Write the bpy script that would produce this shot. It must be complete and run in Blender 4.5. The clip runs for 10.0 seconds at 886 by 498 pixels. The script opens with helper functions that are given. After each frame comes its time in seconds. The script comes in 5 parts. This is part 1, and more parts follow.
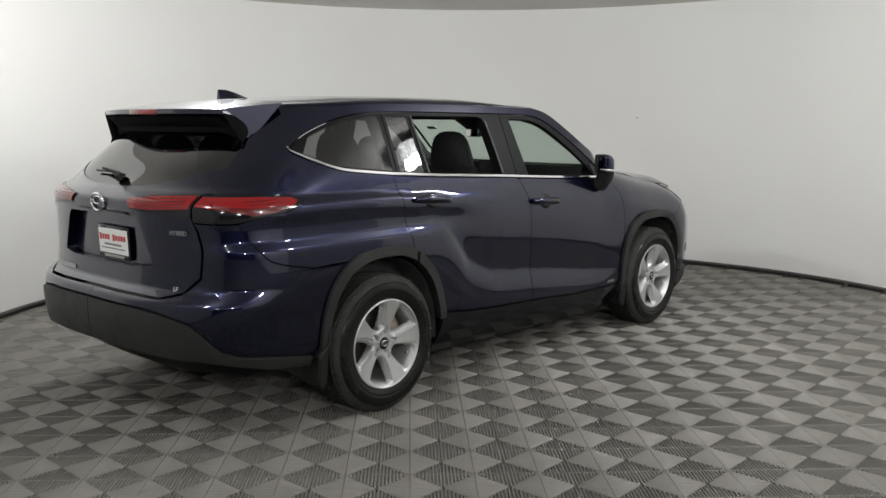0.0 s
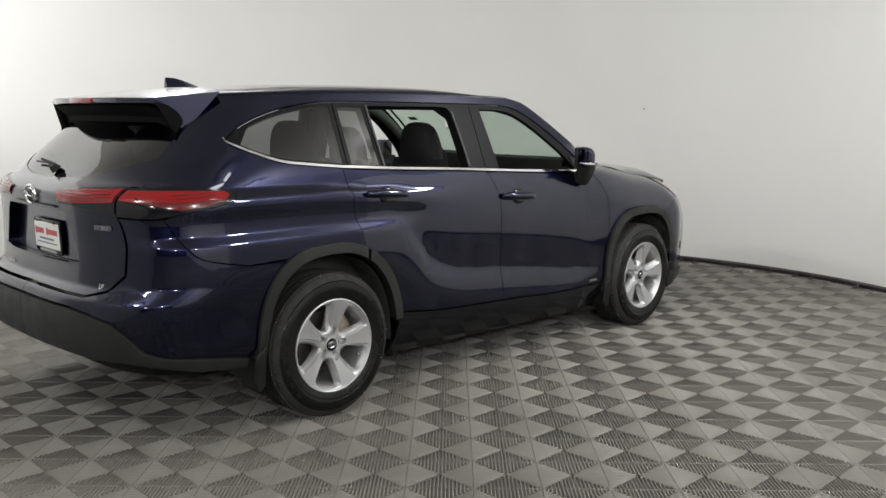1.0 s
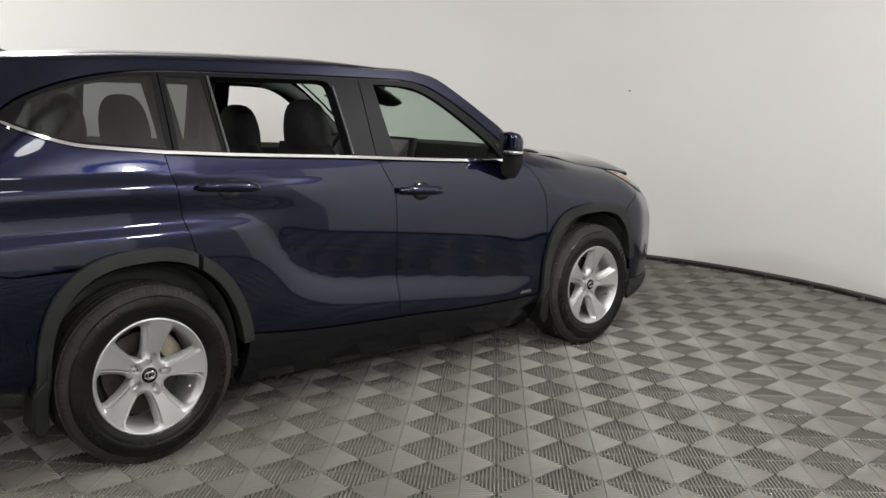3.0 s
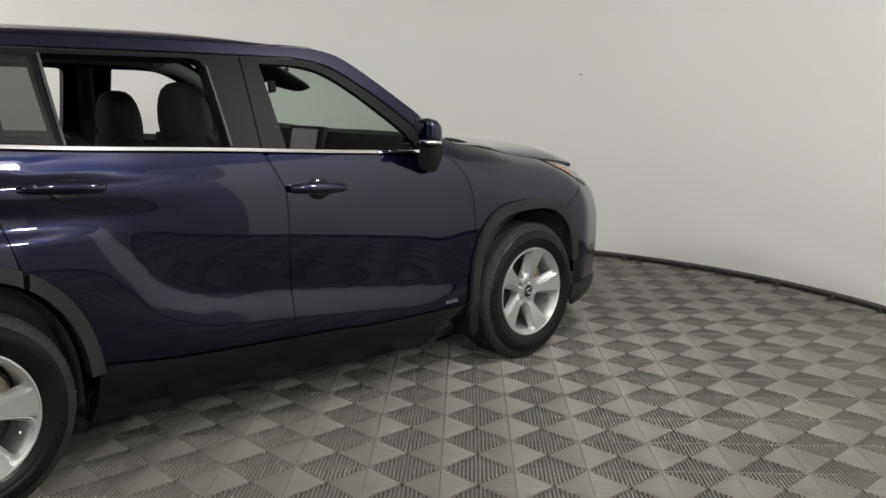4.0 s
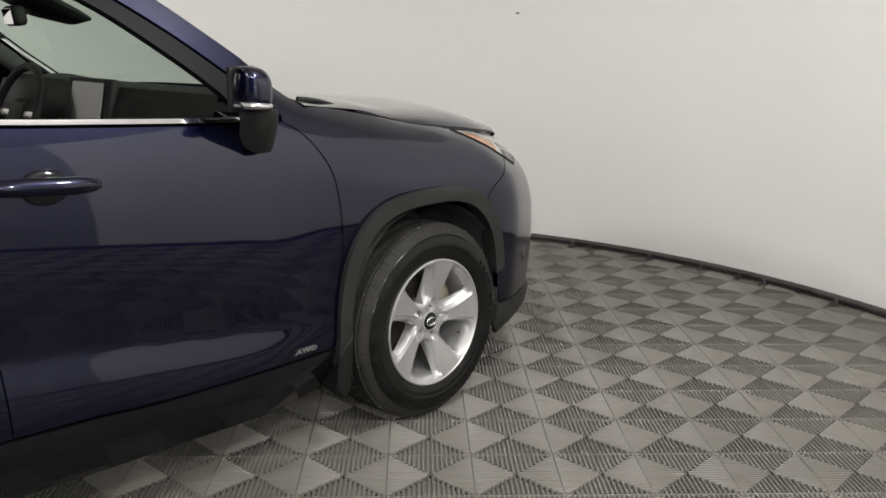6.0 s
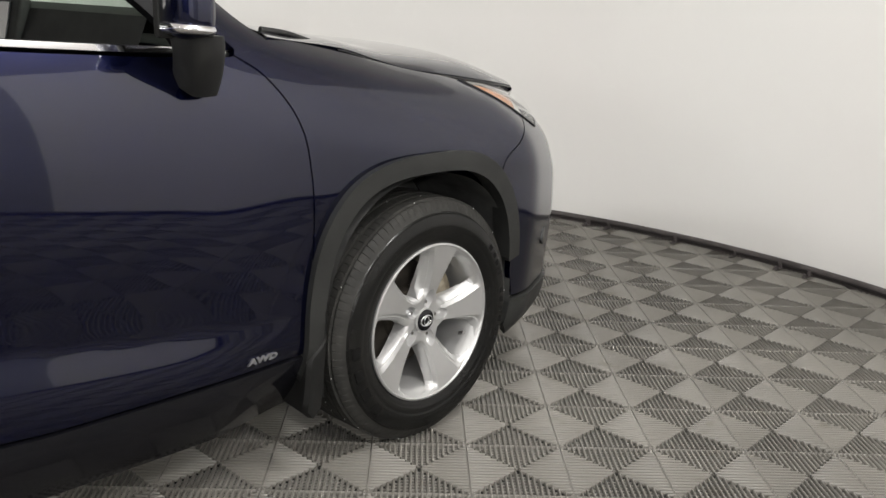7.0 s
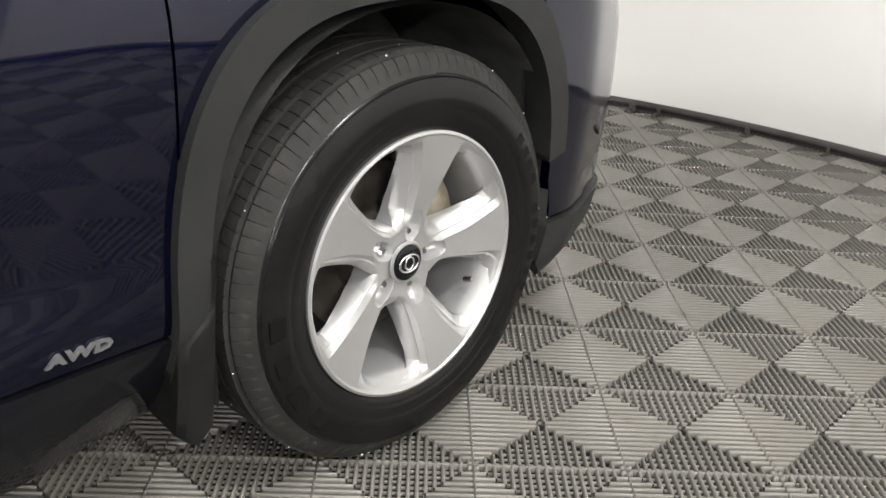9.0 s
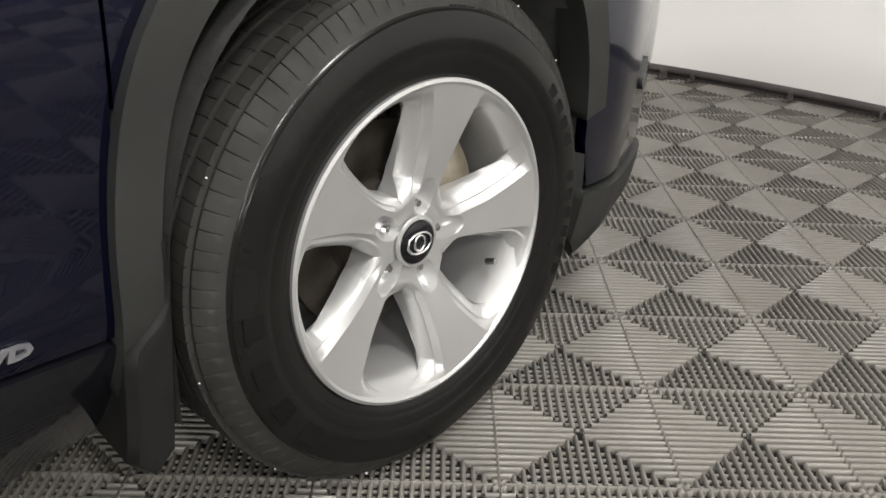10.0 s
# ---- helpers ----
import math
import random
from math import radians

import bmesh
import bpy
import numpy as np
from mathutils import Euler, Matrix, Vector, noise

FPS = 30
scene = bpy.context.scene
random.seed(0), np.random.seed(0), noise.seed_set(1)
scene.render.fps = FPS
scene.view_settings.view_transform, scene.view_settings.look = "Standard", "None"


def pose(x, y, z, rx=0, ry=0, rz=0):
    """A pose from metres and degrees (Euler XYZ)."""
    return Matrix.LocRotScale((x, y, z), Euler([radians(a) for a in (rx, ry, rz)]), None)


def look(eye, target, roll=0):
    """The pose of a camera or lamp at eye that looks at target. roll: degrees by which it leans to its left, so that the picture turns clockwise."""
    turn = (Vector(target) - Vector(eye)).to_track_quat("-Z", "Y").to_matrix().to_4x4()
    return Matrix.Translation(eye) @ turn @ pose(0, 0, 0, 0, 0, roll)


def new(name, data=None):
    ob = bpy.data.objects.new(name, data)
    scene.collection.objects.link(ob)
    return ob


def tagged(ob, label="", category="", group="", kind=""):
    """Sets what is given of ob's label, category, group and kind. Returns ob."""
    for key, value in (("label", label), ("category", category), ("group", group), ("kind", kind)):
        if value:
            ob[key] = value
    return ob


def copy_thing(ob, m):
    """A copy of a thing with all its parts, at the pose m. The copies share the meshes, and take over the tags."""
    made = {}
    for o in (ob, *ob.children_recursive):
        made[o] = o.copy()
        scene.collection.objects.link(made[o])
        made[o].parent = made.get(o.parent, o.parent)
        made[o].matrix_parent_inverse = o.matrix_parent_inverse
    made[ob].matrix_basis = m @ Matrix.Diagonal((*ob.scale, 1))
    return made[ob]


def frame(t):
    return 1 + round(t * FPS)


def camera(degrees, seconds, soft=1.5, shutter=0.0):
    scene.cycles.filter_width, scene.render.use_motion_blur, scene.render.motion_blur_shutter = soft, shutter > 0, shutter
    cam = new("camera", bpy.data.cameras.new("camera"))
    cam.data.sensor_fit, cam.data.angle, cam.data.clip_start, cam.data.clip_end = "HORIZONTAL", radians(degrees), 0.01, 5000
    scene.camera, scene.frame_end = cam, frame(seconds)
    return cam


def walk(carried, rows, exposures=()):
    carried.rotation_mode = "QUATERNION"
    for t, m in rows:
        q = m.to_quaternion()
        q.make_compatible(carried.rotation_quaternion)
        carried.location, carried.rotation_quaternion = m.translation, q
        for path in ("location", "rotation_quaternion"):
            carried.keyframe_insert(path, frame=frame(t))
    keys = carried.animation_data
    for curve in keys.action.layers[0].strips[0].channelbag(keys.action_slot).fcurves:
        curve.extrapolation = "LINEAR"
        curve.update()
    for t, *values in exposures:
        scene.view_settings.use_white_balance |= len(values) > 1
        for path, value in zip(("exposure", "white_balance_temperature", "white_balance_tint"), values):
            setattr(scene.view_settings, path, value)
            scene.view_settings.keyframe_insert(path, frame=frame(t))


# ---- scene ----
cam = camera(53.0, 10.0)
PATH = [
    (0, (-0.062, -0.219, 1.555), (0.012, 1.759, 1.269), 0.0),
    (0.5, (0.171, -0.09, 1.562), (0.202, 1.888, 1.268), 0.1),
    (1, (0.405, 0.03, 1.553), (0.387, 2.006, 1.247), 0.2),
    (1.5, (0.601, 0.227, 1.555), (0.533, 2.203, 1.257), 0.5),
    (2, (0.803, 0.443, 1.558), (0.68, 2.414, 1.237), 0.5),
    (2.5, (1.035, 0.706, 1.558), (0.885, 2.672, 1.221), 0.6),
    (3, (1.179, 1.025, 1.512), (1.071, 2.993, 1.173), 0.8),
    (4.5, (1.568, 2.102, 1.466), (1.526, 4.066, 1.088), 0.1),
    (5, (1.658, 2.538, 1.464), (1.596, 4.496, 1.061), -0.4),
    (5.5, (1.724, 2.885, 1.44), (1.739, 4.839, 1.015), -0.2),
    (5.7, (1.736, 3.046, 1.427), (1.782, 4.997, 0.99), -0.2),
    (7, (1.751, 3.96, 1.287), (1.822, 5.887, 0.757), 2.4),
    (7.5, (1.764, 4.289, 1.206), (1.814, 6.206, 0.636), 2.5),
    (8, (1.773, 4.58, 1.148), (1.791, 6.459, 0.464), 3.1),
    (8.5, (1.797, 4.836, 1.076), (1.8, 6.695, 0.338), 2.8),
    (9, (1.813, 5.041, 0.994), (1.875, 6.888, 0.23), 3.1),
    (9.5, (1.823, 5.196, 0.93), (1.864, 7.032, 0.138), 2.6),
    (10, (1.824, 5.297, 0.879), (1.845, 7.129, 0.076), 1.9),
]
GAIN = [  # seconds, stops, kelvin, tint
    (0.0, -0.34, 6250, 8), (0.5, -0.16, 6280, 8), (1.0, -0.16, 6280, 8), (1.5, -0.46, 6300, 9), (2.0, -0.46, 6300, 9), (2.5, -0.16, 6300, 9), (3.0, -0.13, 6350, 9), (4.5, -0.36, 6450, 10), (5.5, -0.22, 6450, 10),
    (7.0, 0.20, 6450, 10), (7.5, 0.26, 6450, 10), (8.0, 0.55, 6400, 10), (9.0, 0.58, 6400, 10), (10.0, 0.45, 6450, 10),
]
walk(cam, [(t, look(eye, target, roll)) for t, eye, target, roll in PATH], GAIN)

# the car's frame in the room: x to its right, y ahead, z up, origin on the floor under the middle of the rear axle
CAR = pose(-0.8641, 5.0994, 0, 0, 0, -44.606)
TILE = 0.2863                    # side of a floor tile
GRID = (1.65, 5.55)              # a corner where four tiles meet
ROOM_X, ROOM_Y, ROOM_R, ROOM_H = 0.574, 6.136, 3.95, 2.79
ROOM_BACK = -5.5                 # dark panel added behind the camera, never in view
WHITE_END = 4.3                  # where the white side walls give way to added dimming panels

# ---- light: bare globe lamps under the ceiling ----
world = bpy.data.worlds.new("studio_world")
scene.world = world
world.use_nodes = True
world.node_tree.nodes["Background"].inputs[0].default_value = (0.02, 0.02, 0.02, 1)
world.node_tree.nodes["Background"].inputs[1].default_value = 1.0
LAMP_Z = 2.58
# (0.8, -2.6) is added behind the camera to light rib flanks and far wall
LAMPS = [  # x, y, watts
    (-2.0, 2.3, 90), (-1.5, 6.0, 155), (2.6, 5.4, 108), (2.9, 3.4, 135), (3.0, 0.2, 175), (-1.75, -0.8, 50), (0.8, -2.6, 270), (0.6, 3.6, 10),
]
for lx, ly, watts in LAMPS:
    data = bpy.data.lights.new("globe_light", "POINT")
    data.shadow_soft_size, data.energy = 0.14, watts
    data.color = (1.0, 0.982, 0.95)
    lamp = new("globe_light", data)
    lamp.matrix_world = pose(lx, ly, LAMP_Z)

# ---- materials ----


def material(name, color, rough=0.5, metal=0.0, coat=0.0, spec=0.5):
    m = bpy.data.materials.new(name)
    m.use_nodes = True
    b = m.node_tree.nodes["Principled BSDF"]
    b.inputs["Base Color"].default_value = (*color, 1)
    b.inputs["Roughness"].default_value = rough
    b.inputs["Metallic"].default_value = metal
    b.inputs["Coat Weight"].default_value = coat
    b.inputs["Coat Roughness"].default_value = 0.03
    b.inputs["Coat IOR"].default_value = 1.53
    b.inputs["Specular IOR Level"].default_value = spec
    return m


def vary(m, scale, low, high, fine=0.0, fine_scale=300.0, rough=None, detail=4.0):
    """Colour between low and high by noise, optional bump and roughness change, in the object's metres."""
    t = m.node_tree
    b = t.nodes["Principled BSDF"]
    co = t.nodes.new("ShaderNodeTexCoord")
    n = t.nodes.new("ShaderNodeTexNoise")
    n.inputs["Scale"].default_value, n.inputs["Detail"].default_value = scale, detail
    t.links.new(co.outputs["Object"], n.inputs["Vector"])
    r = t.nodes.new("ShaderNodeValToRGB")
    r.color_ramp.elements[0].position, r.color_ramp.elements[1].position = 0.3, 0.7
    r.color_ramp.elements[0].color, r.color_ramp.elements[1].color = (*low, 1), (*high, 1)
    t.links.new(n.outputs["Fac"], r.inputs["Fac"])
    t.links.new(r.outputs["Color"], b.inputs["Base Color"])
    if rough:
        mr = t.nodes.new("ShaderNodeMapRange")
        mr.inputs["To Min"].default_value, mr.inputs["To Max"].default_value = rough
        mr.inputs["From Min"].default_value, mr.inputs["From Max"].default_value = 0.3, 0.7
        n3 = t.nodes.new("ShaderNodeTexNoise")
        n3.inputs["Scale"].default_value, n3.inputs["Detail"].default_value = scale * 2.3, 6.0
        t.links.new(co.outputs["Object"], n3.inputs["Vector"])
        t.links.new(n3.outputs["Fac"], mr.inputs["Value"])
        t.links.new(mr.outputs["Result"], b.inputs["Roughness"])
    if fine:
        n2 = t.nodes.new("ShaderNodeTexNoise")
        n2.inputs["Scale"].default_value, n2.inputs["Detail"].default_value = fine_scale, 3.0
        t.links.new(co.outputs["Object"], n2.inputs["Vector"])
        bp = t.nodes.new("ShaderNodeBump")
        bp.inputs["Strength"].default_value, bp.inputs["Distance"].default_value = 1.0, fine
        t.links.new(n2.outputs["Fac"], bp.inputs["Height"])
        t.links.new(bp.outputs["Normal"], b.inputs["Normal"])
    return m


def glass(name, tint, gloss=1.0):
    """A thin pane: tinted see-through with a mirror-like film by Fresnel."""
    m = bpy.data.materials.new(name)
    m.use_nodes = True
    t = m.node_tree
    t.nodes.clear()
    out = t.nodes.new("ShaderNodeOutputMaterial")
    see = t.nodes.new("ShaderNodeBsdfTransparent")
    see.inputs[0].default_value = (*tint, 1)
    film = t.nodes.new("ShaderNodeBsdfGlossy")
    film.inputs["Roughness"].default_value = 0.02
    film.inputs["Color"].default_value = (gloss, gloss, gloss, 1)
    fr = t.nodes.new("ShaderNodeLayerWeight")
    fr.inputs["Blend"].default_value = 0.5
    po = t.nodes.new("ShaderNodeMath")
    po.operation, po.inputs[1].default_value = "POWER", 4.5
    ml = t.nodes.new("ShaderNodeMath")
    ml.operation, ml.inputs[1].default_value, ml.inputs[2].default_value = "MULTIPLY_ADD", 0.90, 0.08
    mix = t.nodes.new("ShaderNodeMixShader")
    t.links.new(fr.outputs["Facing"], po.inputs[0])
    t.links.new(po.outputs[0], ml.inputs[0])
    t.links.new(ml.outputs[0], mix.inputs[0])
    t.links.new(see.outputs[0], mix.inputs[1])
    t.links.new(film.outputs[0], mix.inputs[2])
    t.links.new(mix.outputs[0], out.inputs[0])
    return m


PAINT = vary(material("navy_metallic_paint", (0.003, 0.004, 0.018), 0.30, 0.85, 1.0, 0.2), 900.0, (0.0014, 0.0023, 0.0150), (0.0030, 0.0048, 0.0330))
GLOSS_BLACK = material("gloss_black", (0.006, 0.006, 0.008), 0.10, 0.0, 0.0)
SATIN_BLACK = material("satin_black_trim", (0.007, 0.007, 0.008), 0.45, 0.0, 0.0, 0.10)
CLADDING = vary(material("grained_grey_plastic", (0.05, 0.051, 0.05), 0.5, spec=0.3), 6.0, (0.016, 0.0165, 0.016), (0.025, 0.0255, 0.0245), 0.0004, 900.0, (0.42, 0.55))
RUBBER = vary(material("tyre_rubber", (0.03, 0.03, 0.029), 0.4, spec=0.28), 9.0, (0.0060, 0.0060, 0.0059), (0.0098, 0.0096, 0.0092), 0.00005, 700.0, (0.19, 0.27))
TREAD = vary(material("tread_rubber", (0.06, 0.057, 0.052), 0.75, spec=0.3), 14.0, (0.019, 0.0186, 0.0173), (0.032, 0.0308, 0.028), 0.0002, 500.0, (0.66, 0.80))
MATT_BLACK = material("matt_black_plastic", (0.003, 0.003, 0.003), 0.7, spec=0.06)
FLAP = vary(material("black_moulded_plastic", (0.01, 0.01, 0.01), 0.5, spec=0.25), 20.0, (0.008, 0.008, 0.008), (0.013, 0.013, 0.0125), 0.0003, 700.0)
DARK_BAR = material("matt_rubber_lettering", (0.005, 0.005, 0.005), 0.5, spec=0.2)
WELL = vary(material("wheel_well_liner", (0.02, 0.02, 0.02), 0.85, spec=0.2), 12.0, (0.040, 0.040, 0.040), (0.075, 0.075, 0.072), 0.001, 200.0)
SILVER = vary(material("silver_painted_alloy", (0.54, 0.54, 0.54), 0.42, 0.68, 0.0), 7.0, (0.50, 0.50, 0.497), (0.54, 0.54, 0.537))
BADGE = material("satin_silver_badge", (0.24, 0.24, 0.25), 0.38, 0.6)
CHROME = material("chrome", (0.82, 0.82, 0.84), 0.08, 1.0)
STRIP = material("grey_edge_strip", (0.06, 0.06, 0.06), 0.45, 0.2)
STEEL = material("steel", (0.42, 0.41, 0.40), 0.35, 1.0)
DISC = vary(material("worn_brake_disc", (0.28, 0.24, 0.2), 0.5, 0.35), 14.0, (0.026, 0.022, 0.018), (0.085, 0.073, 0.058), 0.0004, 120.0, (0.35, 0.7))
CALIPER = vary(material("tarnished_caliper", (0.3, 0.26, 0.2), 0.5, 0.3), 20.0, (0.22, 0.185, 0.13), (0.42, 0.38, 0.30), 0.0005, 150.0)
SHADE_GLASS = glass("privacy_glass", (0.20, 0.21, 0.205))
CLEAR_GLASS = glass("green_windscreen_glass", (0.66, 0.78, 0.70))
REAR_GLASS = glass("dark_rear_glass", (0.07, 0.075, 0.075))
LENS = glass("clear_lamp_lens", (0.9, 0.9, 0.9))
RED_LENS = material("red_lamp_lens", (0.21, 0.0025, 0.004), 0.12, 0.0, 0.7, 0.3)
RED_DARK = material("dark_red_reflector", (0.10, 0.003, 0.004), 0.2, 0.0, 0.6)
LAMP_INNER = material("bright_lamp_interior", (0.55, 0.55, 0.53), 0.3, 0.5)
AMBER = material("amber_reflector", (0.55, 0.25, 0.11), 0.25, 0.0, 0.8)
SEAT = vary(material("black_seat_fabric", (0.02, 0.02, 0.021), 0.9), 60.0, (0.016, 0.016, 0.017), (0.028, 0.028, 0.029), 0.0006, 900.0)
TRIM = vary(material("dark_interior_plastic", (0.018, 0.018, 0.018), 0.65, spec=0.3), 20.0, (0.014, 0.014, 0.014), (0.024, 0.024, 0.023), 0.0003, 800.0)
HEADLINER = vary(material("grey_headliner_cloth", (0.10, 0.10, 0.098), 0.95), 80.0, (0.13, 0.13, 0.125), (0.17, 0.17, 0.165))
SCREEN = material("dark_display_glass", (0.02, 0.022, 0.024), 0.18, 0.0, 0.3)
MIRROR = material("mirror_glass", (0.85, 0.85, 0.85), 0.02, 1.0)
WHITE_PLATE = material("white_plate", (0.78, 0.78, 0.76), 0.4)
RED_PRINT = material("red_print", (0.45, 0.03, 0.04), 0.5)
GREY_PRINT = material("grey_print", (0.18, 0.18, 0.19), 0.5)
LABEL_PRINT = material("sun_visor_label", (0.12, 0.12, 0.12), 0.6)
SIDE_DIMMER = vary(material("grey_reflection_dimmer", (0.35, 0.35, 0.35), 0.9), 3.0, (0.31, 0.31, 0.305), (0.38, 0.38, 0.375))
DARK_BLOCKER = vary(material("dark_bounce_blocker", (0.04, 0.04, 0.04), 0.9), 3.0, (0.03, 0.03, 0.03), (0.05, 0.05, 0.05))
WALL = vary(material("white_studio_wall", (0.78, 0.775, 0.76), 0.75), 0.45, (0.760, 0.738, 0.720), (0.800, 0.798, 0.778), 0.0006, 18.0, None, 5.0)
CEILING = vary(material("white_ceiling", (0.72, 0.70, 0.67), 0.85), 1.5, (0.70, 0.68, 0.65), (0.74, 0.72, 0.69))
RAIL = vary(material("dark_painted_pipe", (0.03, 0.028, 0.03), 0.45), 8.0, (0.040, 0.034, 0.034), (0.085, 0.074, 0.073))
# near-black colour puts shade into the gaps between tile ribs
SLAB = vary(material("shade_black_concrete", (0.02, 0.02, 0.018), 0.9), 2.5, (0.008, 0.008, 0.007), (0.018, 0.017, 0.015), 0.001, 60.0)
LAMP_BODY = material("white_lamp_frame", (0.8, 0.8, 0.8), 0.4)
SHADE = material("grey_lamp_shade", (0.22, 0.22, 0.22), 0.6)


def tile_material():
    m = material("grey_plastic_tile", (0.18, 0.175, 0.165), 0.4, spec=0.5)
    t = m.node_tree
    b = t.nodes["Principled BSDF"]
    geo = t.nodes.new("ShaderNodeNewGeometry")
    big = t.nodes.new("ShaderNodeTexNoise")
    big.inputs["Scale"].default_value, big.inputs["Detail"].default_value = 1.1, 5.0
    t.links.new(geo.outputs["Position"], big.inputs["Vector"])
    ramp = t.nodes.new("ShaderNodeValToRGB")
    ramp.color_ramp.elements[0].position, ramp.color_ramp.elements[1].position = 0.32, 0.68
    ramp.color_ramp.elements[0].color, ramp.color_ramp.elements[1].color = (0.166, 0.157, 0.140, 1), (0.222, 0.210, 0.188, 1)
    t.links.new(big.outputs["Fac"], ramp.inputs["Fac"])
    info = t.nodes.new("ShaderNodeObjectInfo")
    tone = t.nodes.new("ShaderNodeMapRange")
    tone.inputs["To Min"].default_value, tone.inputs["To Max"].default_value = 0.93, 1.05
    t.links.new(info.outputs["Random"], tone.inputs["Value"])
    mul = t.nodes.new("ShaderNodeMix")
    mul.data_type, mul.blend_type = "RGBA", "MULTIPLY"
    mul.inputs["Factor"].default_value = 1.0
    t.links.new(ramp.outputs["Color"], mul.inputs[6])
    t.links.new(tone.outputs["Result"], mul.inputs[7])
    dirt = t.nodes.new("ShaderNodeTexNoise")
    dirt.inputs["Scale"].default_value, dirt.inputs["Detail"].default_value = 9.0, 8.0
    t.links.new(geo.outputs["Position"], dirt.inputs["Vector"])
    spot = t.nodes.new("ShaderNodeValToRGB")
    spot.color_ramp.elements[0].position, spot.color_ramp.elements[1].position = 0.62, 0.74
    spot.color_ramp.elements[0].color, spot.color_ramp.elements[1].color = (0, 0, 0, 1), (0.5, 0.5, 0.5, 1)
    t.links.new(dirt.outputs["Fac"], spot.inputs["Fac"])
    mix = t.nodes.new("ShaderNodeMix")
    mix.data_type = "RGBA"
    mix.inputs[7].default_value = (0.11, 0.092, 0.068, 1)
    t.links.new(spot.outputs["Color"], mix.inputs["Factor"])
    t.links.new(mul.outputs[2], mix.inputs[6])
    t.links.new(mix.outputs[2], b.inputs["Base Color"])
    fine = t.nodes.new("ShaderNodeMapRange")
    fine.inputs["From Min"].default_value, fine.inputs["From Max"].default_value = 0.35, 0.65
    fine.inputs["To Min"].default_value, fine.inputs["To Max"].default_value = 0.34, 0.52
    t.links.new(dirt.outputs["Fac"], fine.inputs["Value"])
    t.links.new(fine.outputs["Result"], b.inputs["Roughness"])
    return m


PLASTIC_TILE = tile_material()

# ---- building helpers ----


def part(name, bm, mat, parent=None, label="", smooth=0.0):
    """Links a bmesh as one mesh object under a thing or a part. smooth: the angle in degrees under which edges are shaded round."""
    me = bpy.data.meshes.new(name)
    bm.normal_update()
    if smooth:
        for f in bm.faces:
            f.smooth = True
        lim = radians(smooth)
        for e in bm.edges:
            e.smooth = len(e.link_faces) == 2 and e.calc_face_angle(0) < lim
    bm.to_mesh(me)
    bm.free()
    me.materials.append(mat)
    ob = new(name, me)
    if parent:
        ob.parent = parent
    if label:
        tagged(ob, label)
    return ob


def shared(name, me, parent, m, label=""):
    ob = new(name, me)
    ob.parent = parent
    ob.matrix_basis = m
    if label:
        tagged(ob, label)
    return ob


def block(size, at=(0, 0, 0), bevel=0.0, segs=2, turn=(0, 0, 0), bm=None):
    bm = bm or bmesh.new()
    made = bmesh.ops.create_cube(bm, size=1.0)["verts"]
    bmesh.ops.scale(bm, vec=size, verts=made)
    if bevel:
        edges = list({e for v in made for e in v.link_edges})
        out = bmesh.ops.bevel(bm, geom=edges, offset=bevel, segments=segs, profile=0.5, affect="EDGES")
        made = list({v for f in out["faces"] for v in f.verts} | {v for v in made if v.is_valid})
    bmesh.ops.transform(bm, matrix=pose(*at, *turn), verts=made)
    return bm


def tube(points, radius, sides=10, bm=None, closed=False):
    """A round bar along points."""
    bm = bm or bmesh.new()
    pts = [Vector(p) for p in points]
    rings = []
    n = len(pts)
    for k, p in enumerate(pts):
        a = pts[(k - 1) % n] if closed or k else p
        b = pts[(k + 1) % n] if closed or k < n - 1 else p
        d = (b - a).normalized()
        up = Vector((0, 0, 1)) if abs(d.z) < 0.9 else Vector((1, 0, 0))
        u = d.cross(up).normalized()
        v = u.cross(d)
        r = float(radius[k] if isinstance(radius, (list, tuple)) else radius)
        rings.append([bm.verts.new(p + r * (math.cos(i * math.tau / sides) * u + math.sin(i * math.tau / sides) * v)) for i in range(sides)])
    for k in range(n if closed else n - 1):
        q, w = rings[k], rings[(k + 1) % n]
        for i in range(sides):
            bm.faces.new((q[i], q[(i + 1) % sides], w[(i + 1) % sides], w[i]))
    if not closed:
        bm.faces.new(rings[0][::-1])
        bm.faces.new(rings[-1])
    bmesh.ops.recalc_face_normals(bm, faces=bm.faces)
    return bm


def loft(rows, bm=None, closed=False, cap=False):
    """A skin over rows of points with the same count; closed: each row is a ring."""
    bm = bm or bmesh.new()
    vs = [[bm.verts.new(p) for p in row] for row in rows]
    n = len(vs[0])
    for a, b in zip(vs, vs[1:]):
        for i in range(n if closed else n - 1):
            bm.faces.new((a[i], a[(i + 1) % n], b[(i + 1) % n], b[i]))
    if cap:
        bm.faces.new(vs[0][::-1])
        bm.faces.new(vs[-1])
    return bm


def lathe(profile, segs, bm=None, axis="x"):
    """Turns a profile of (along, radius) round the x axis."""
    rows = []
    for k in range(segs + 1):
        a = math.tau * (k % segs) / segs
        rows.append([(x, r * math.cos(a), r * math.sin(a)) for x, r in profile])
    bm = loft(rows, bm)
    bmesh.ops.remove_doubles(bm, verts=bm.verts, dist=1e-6)
    bmesh.ops.recalc_face_normals(bm, faces=bm.faces)
    return bm


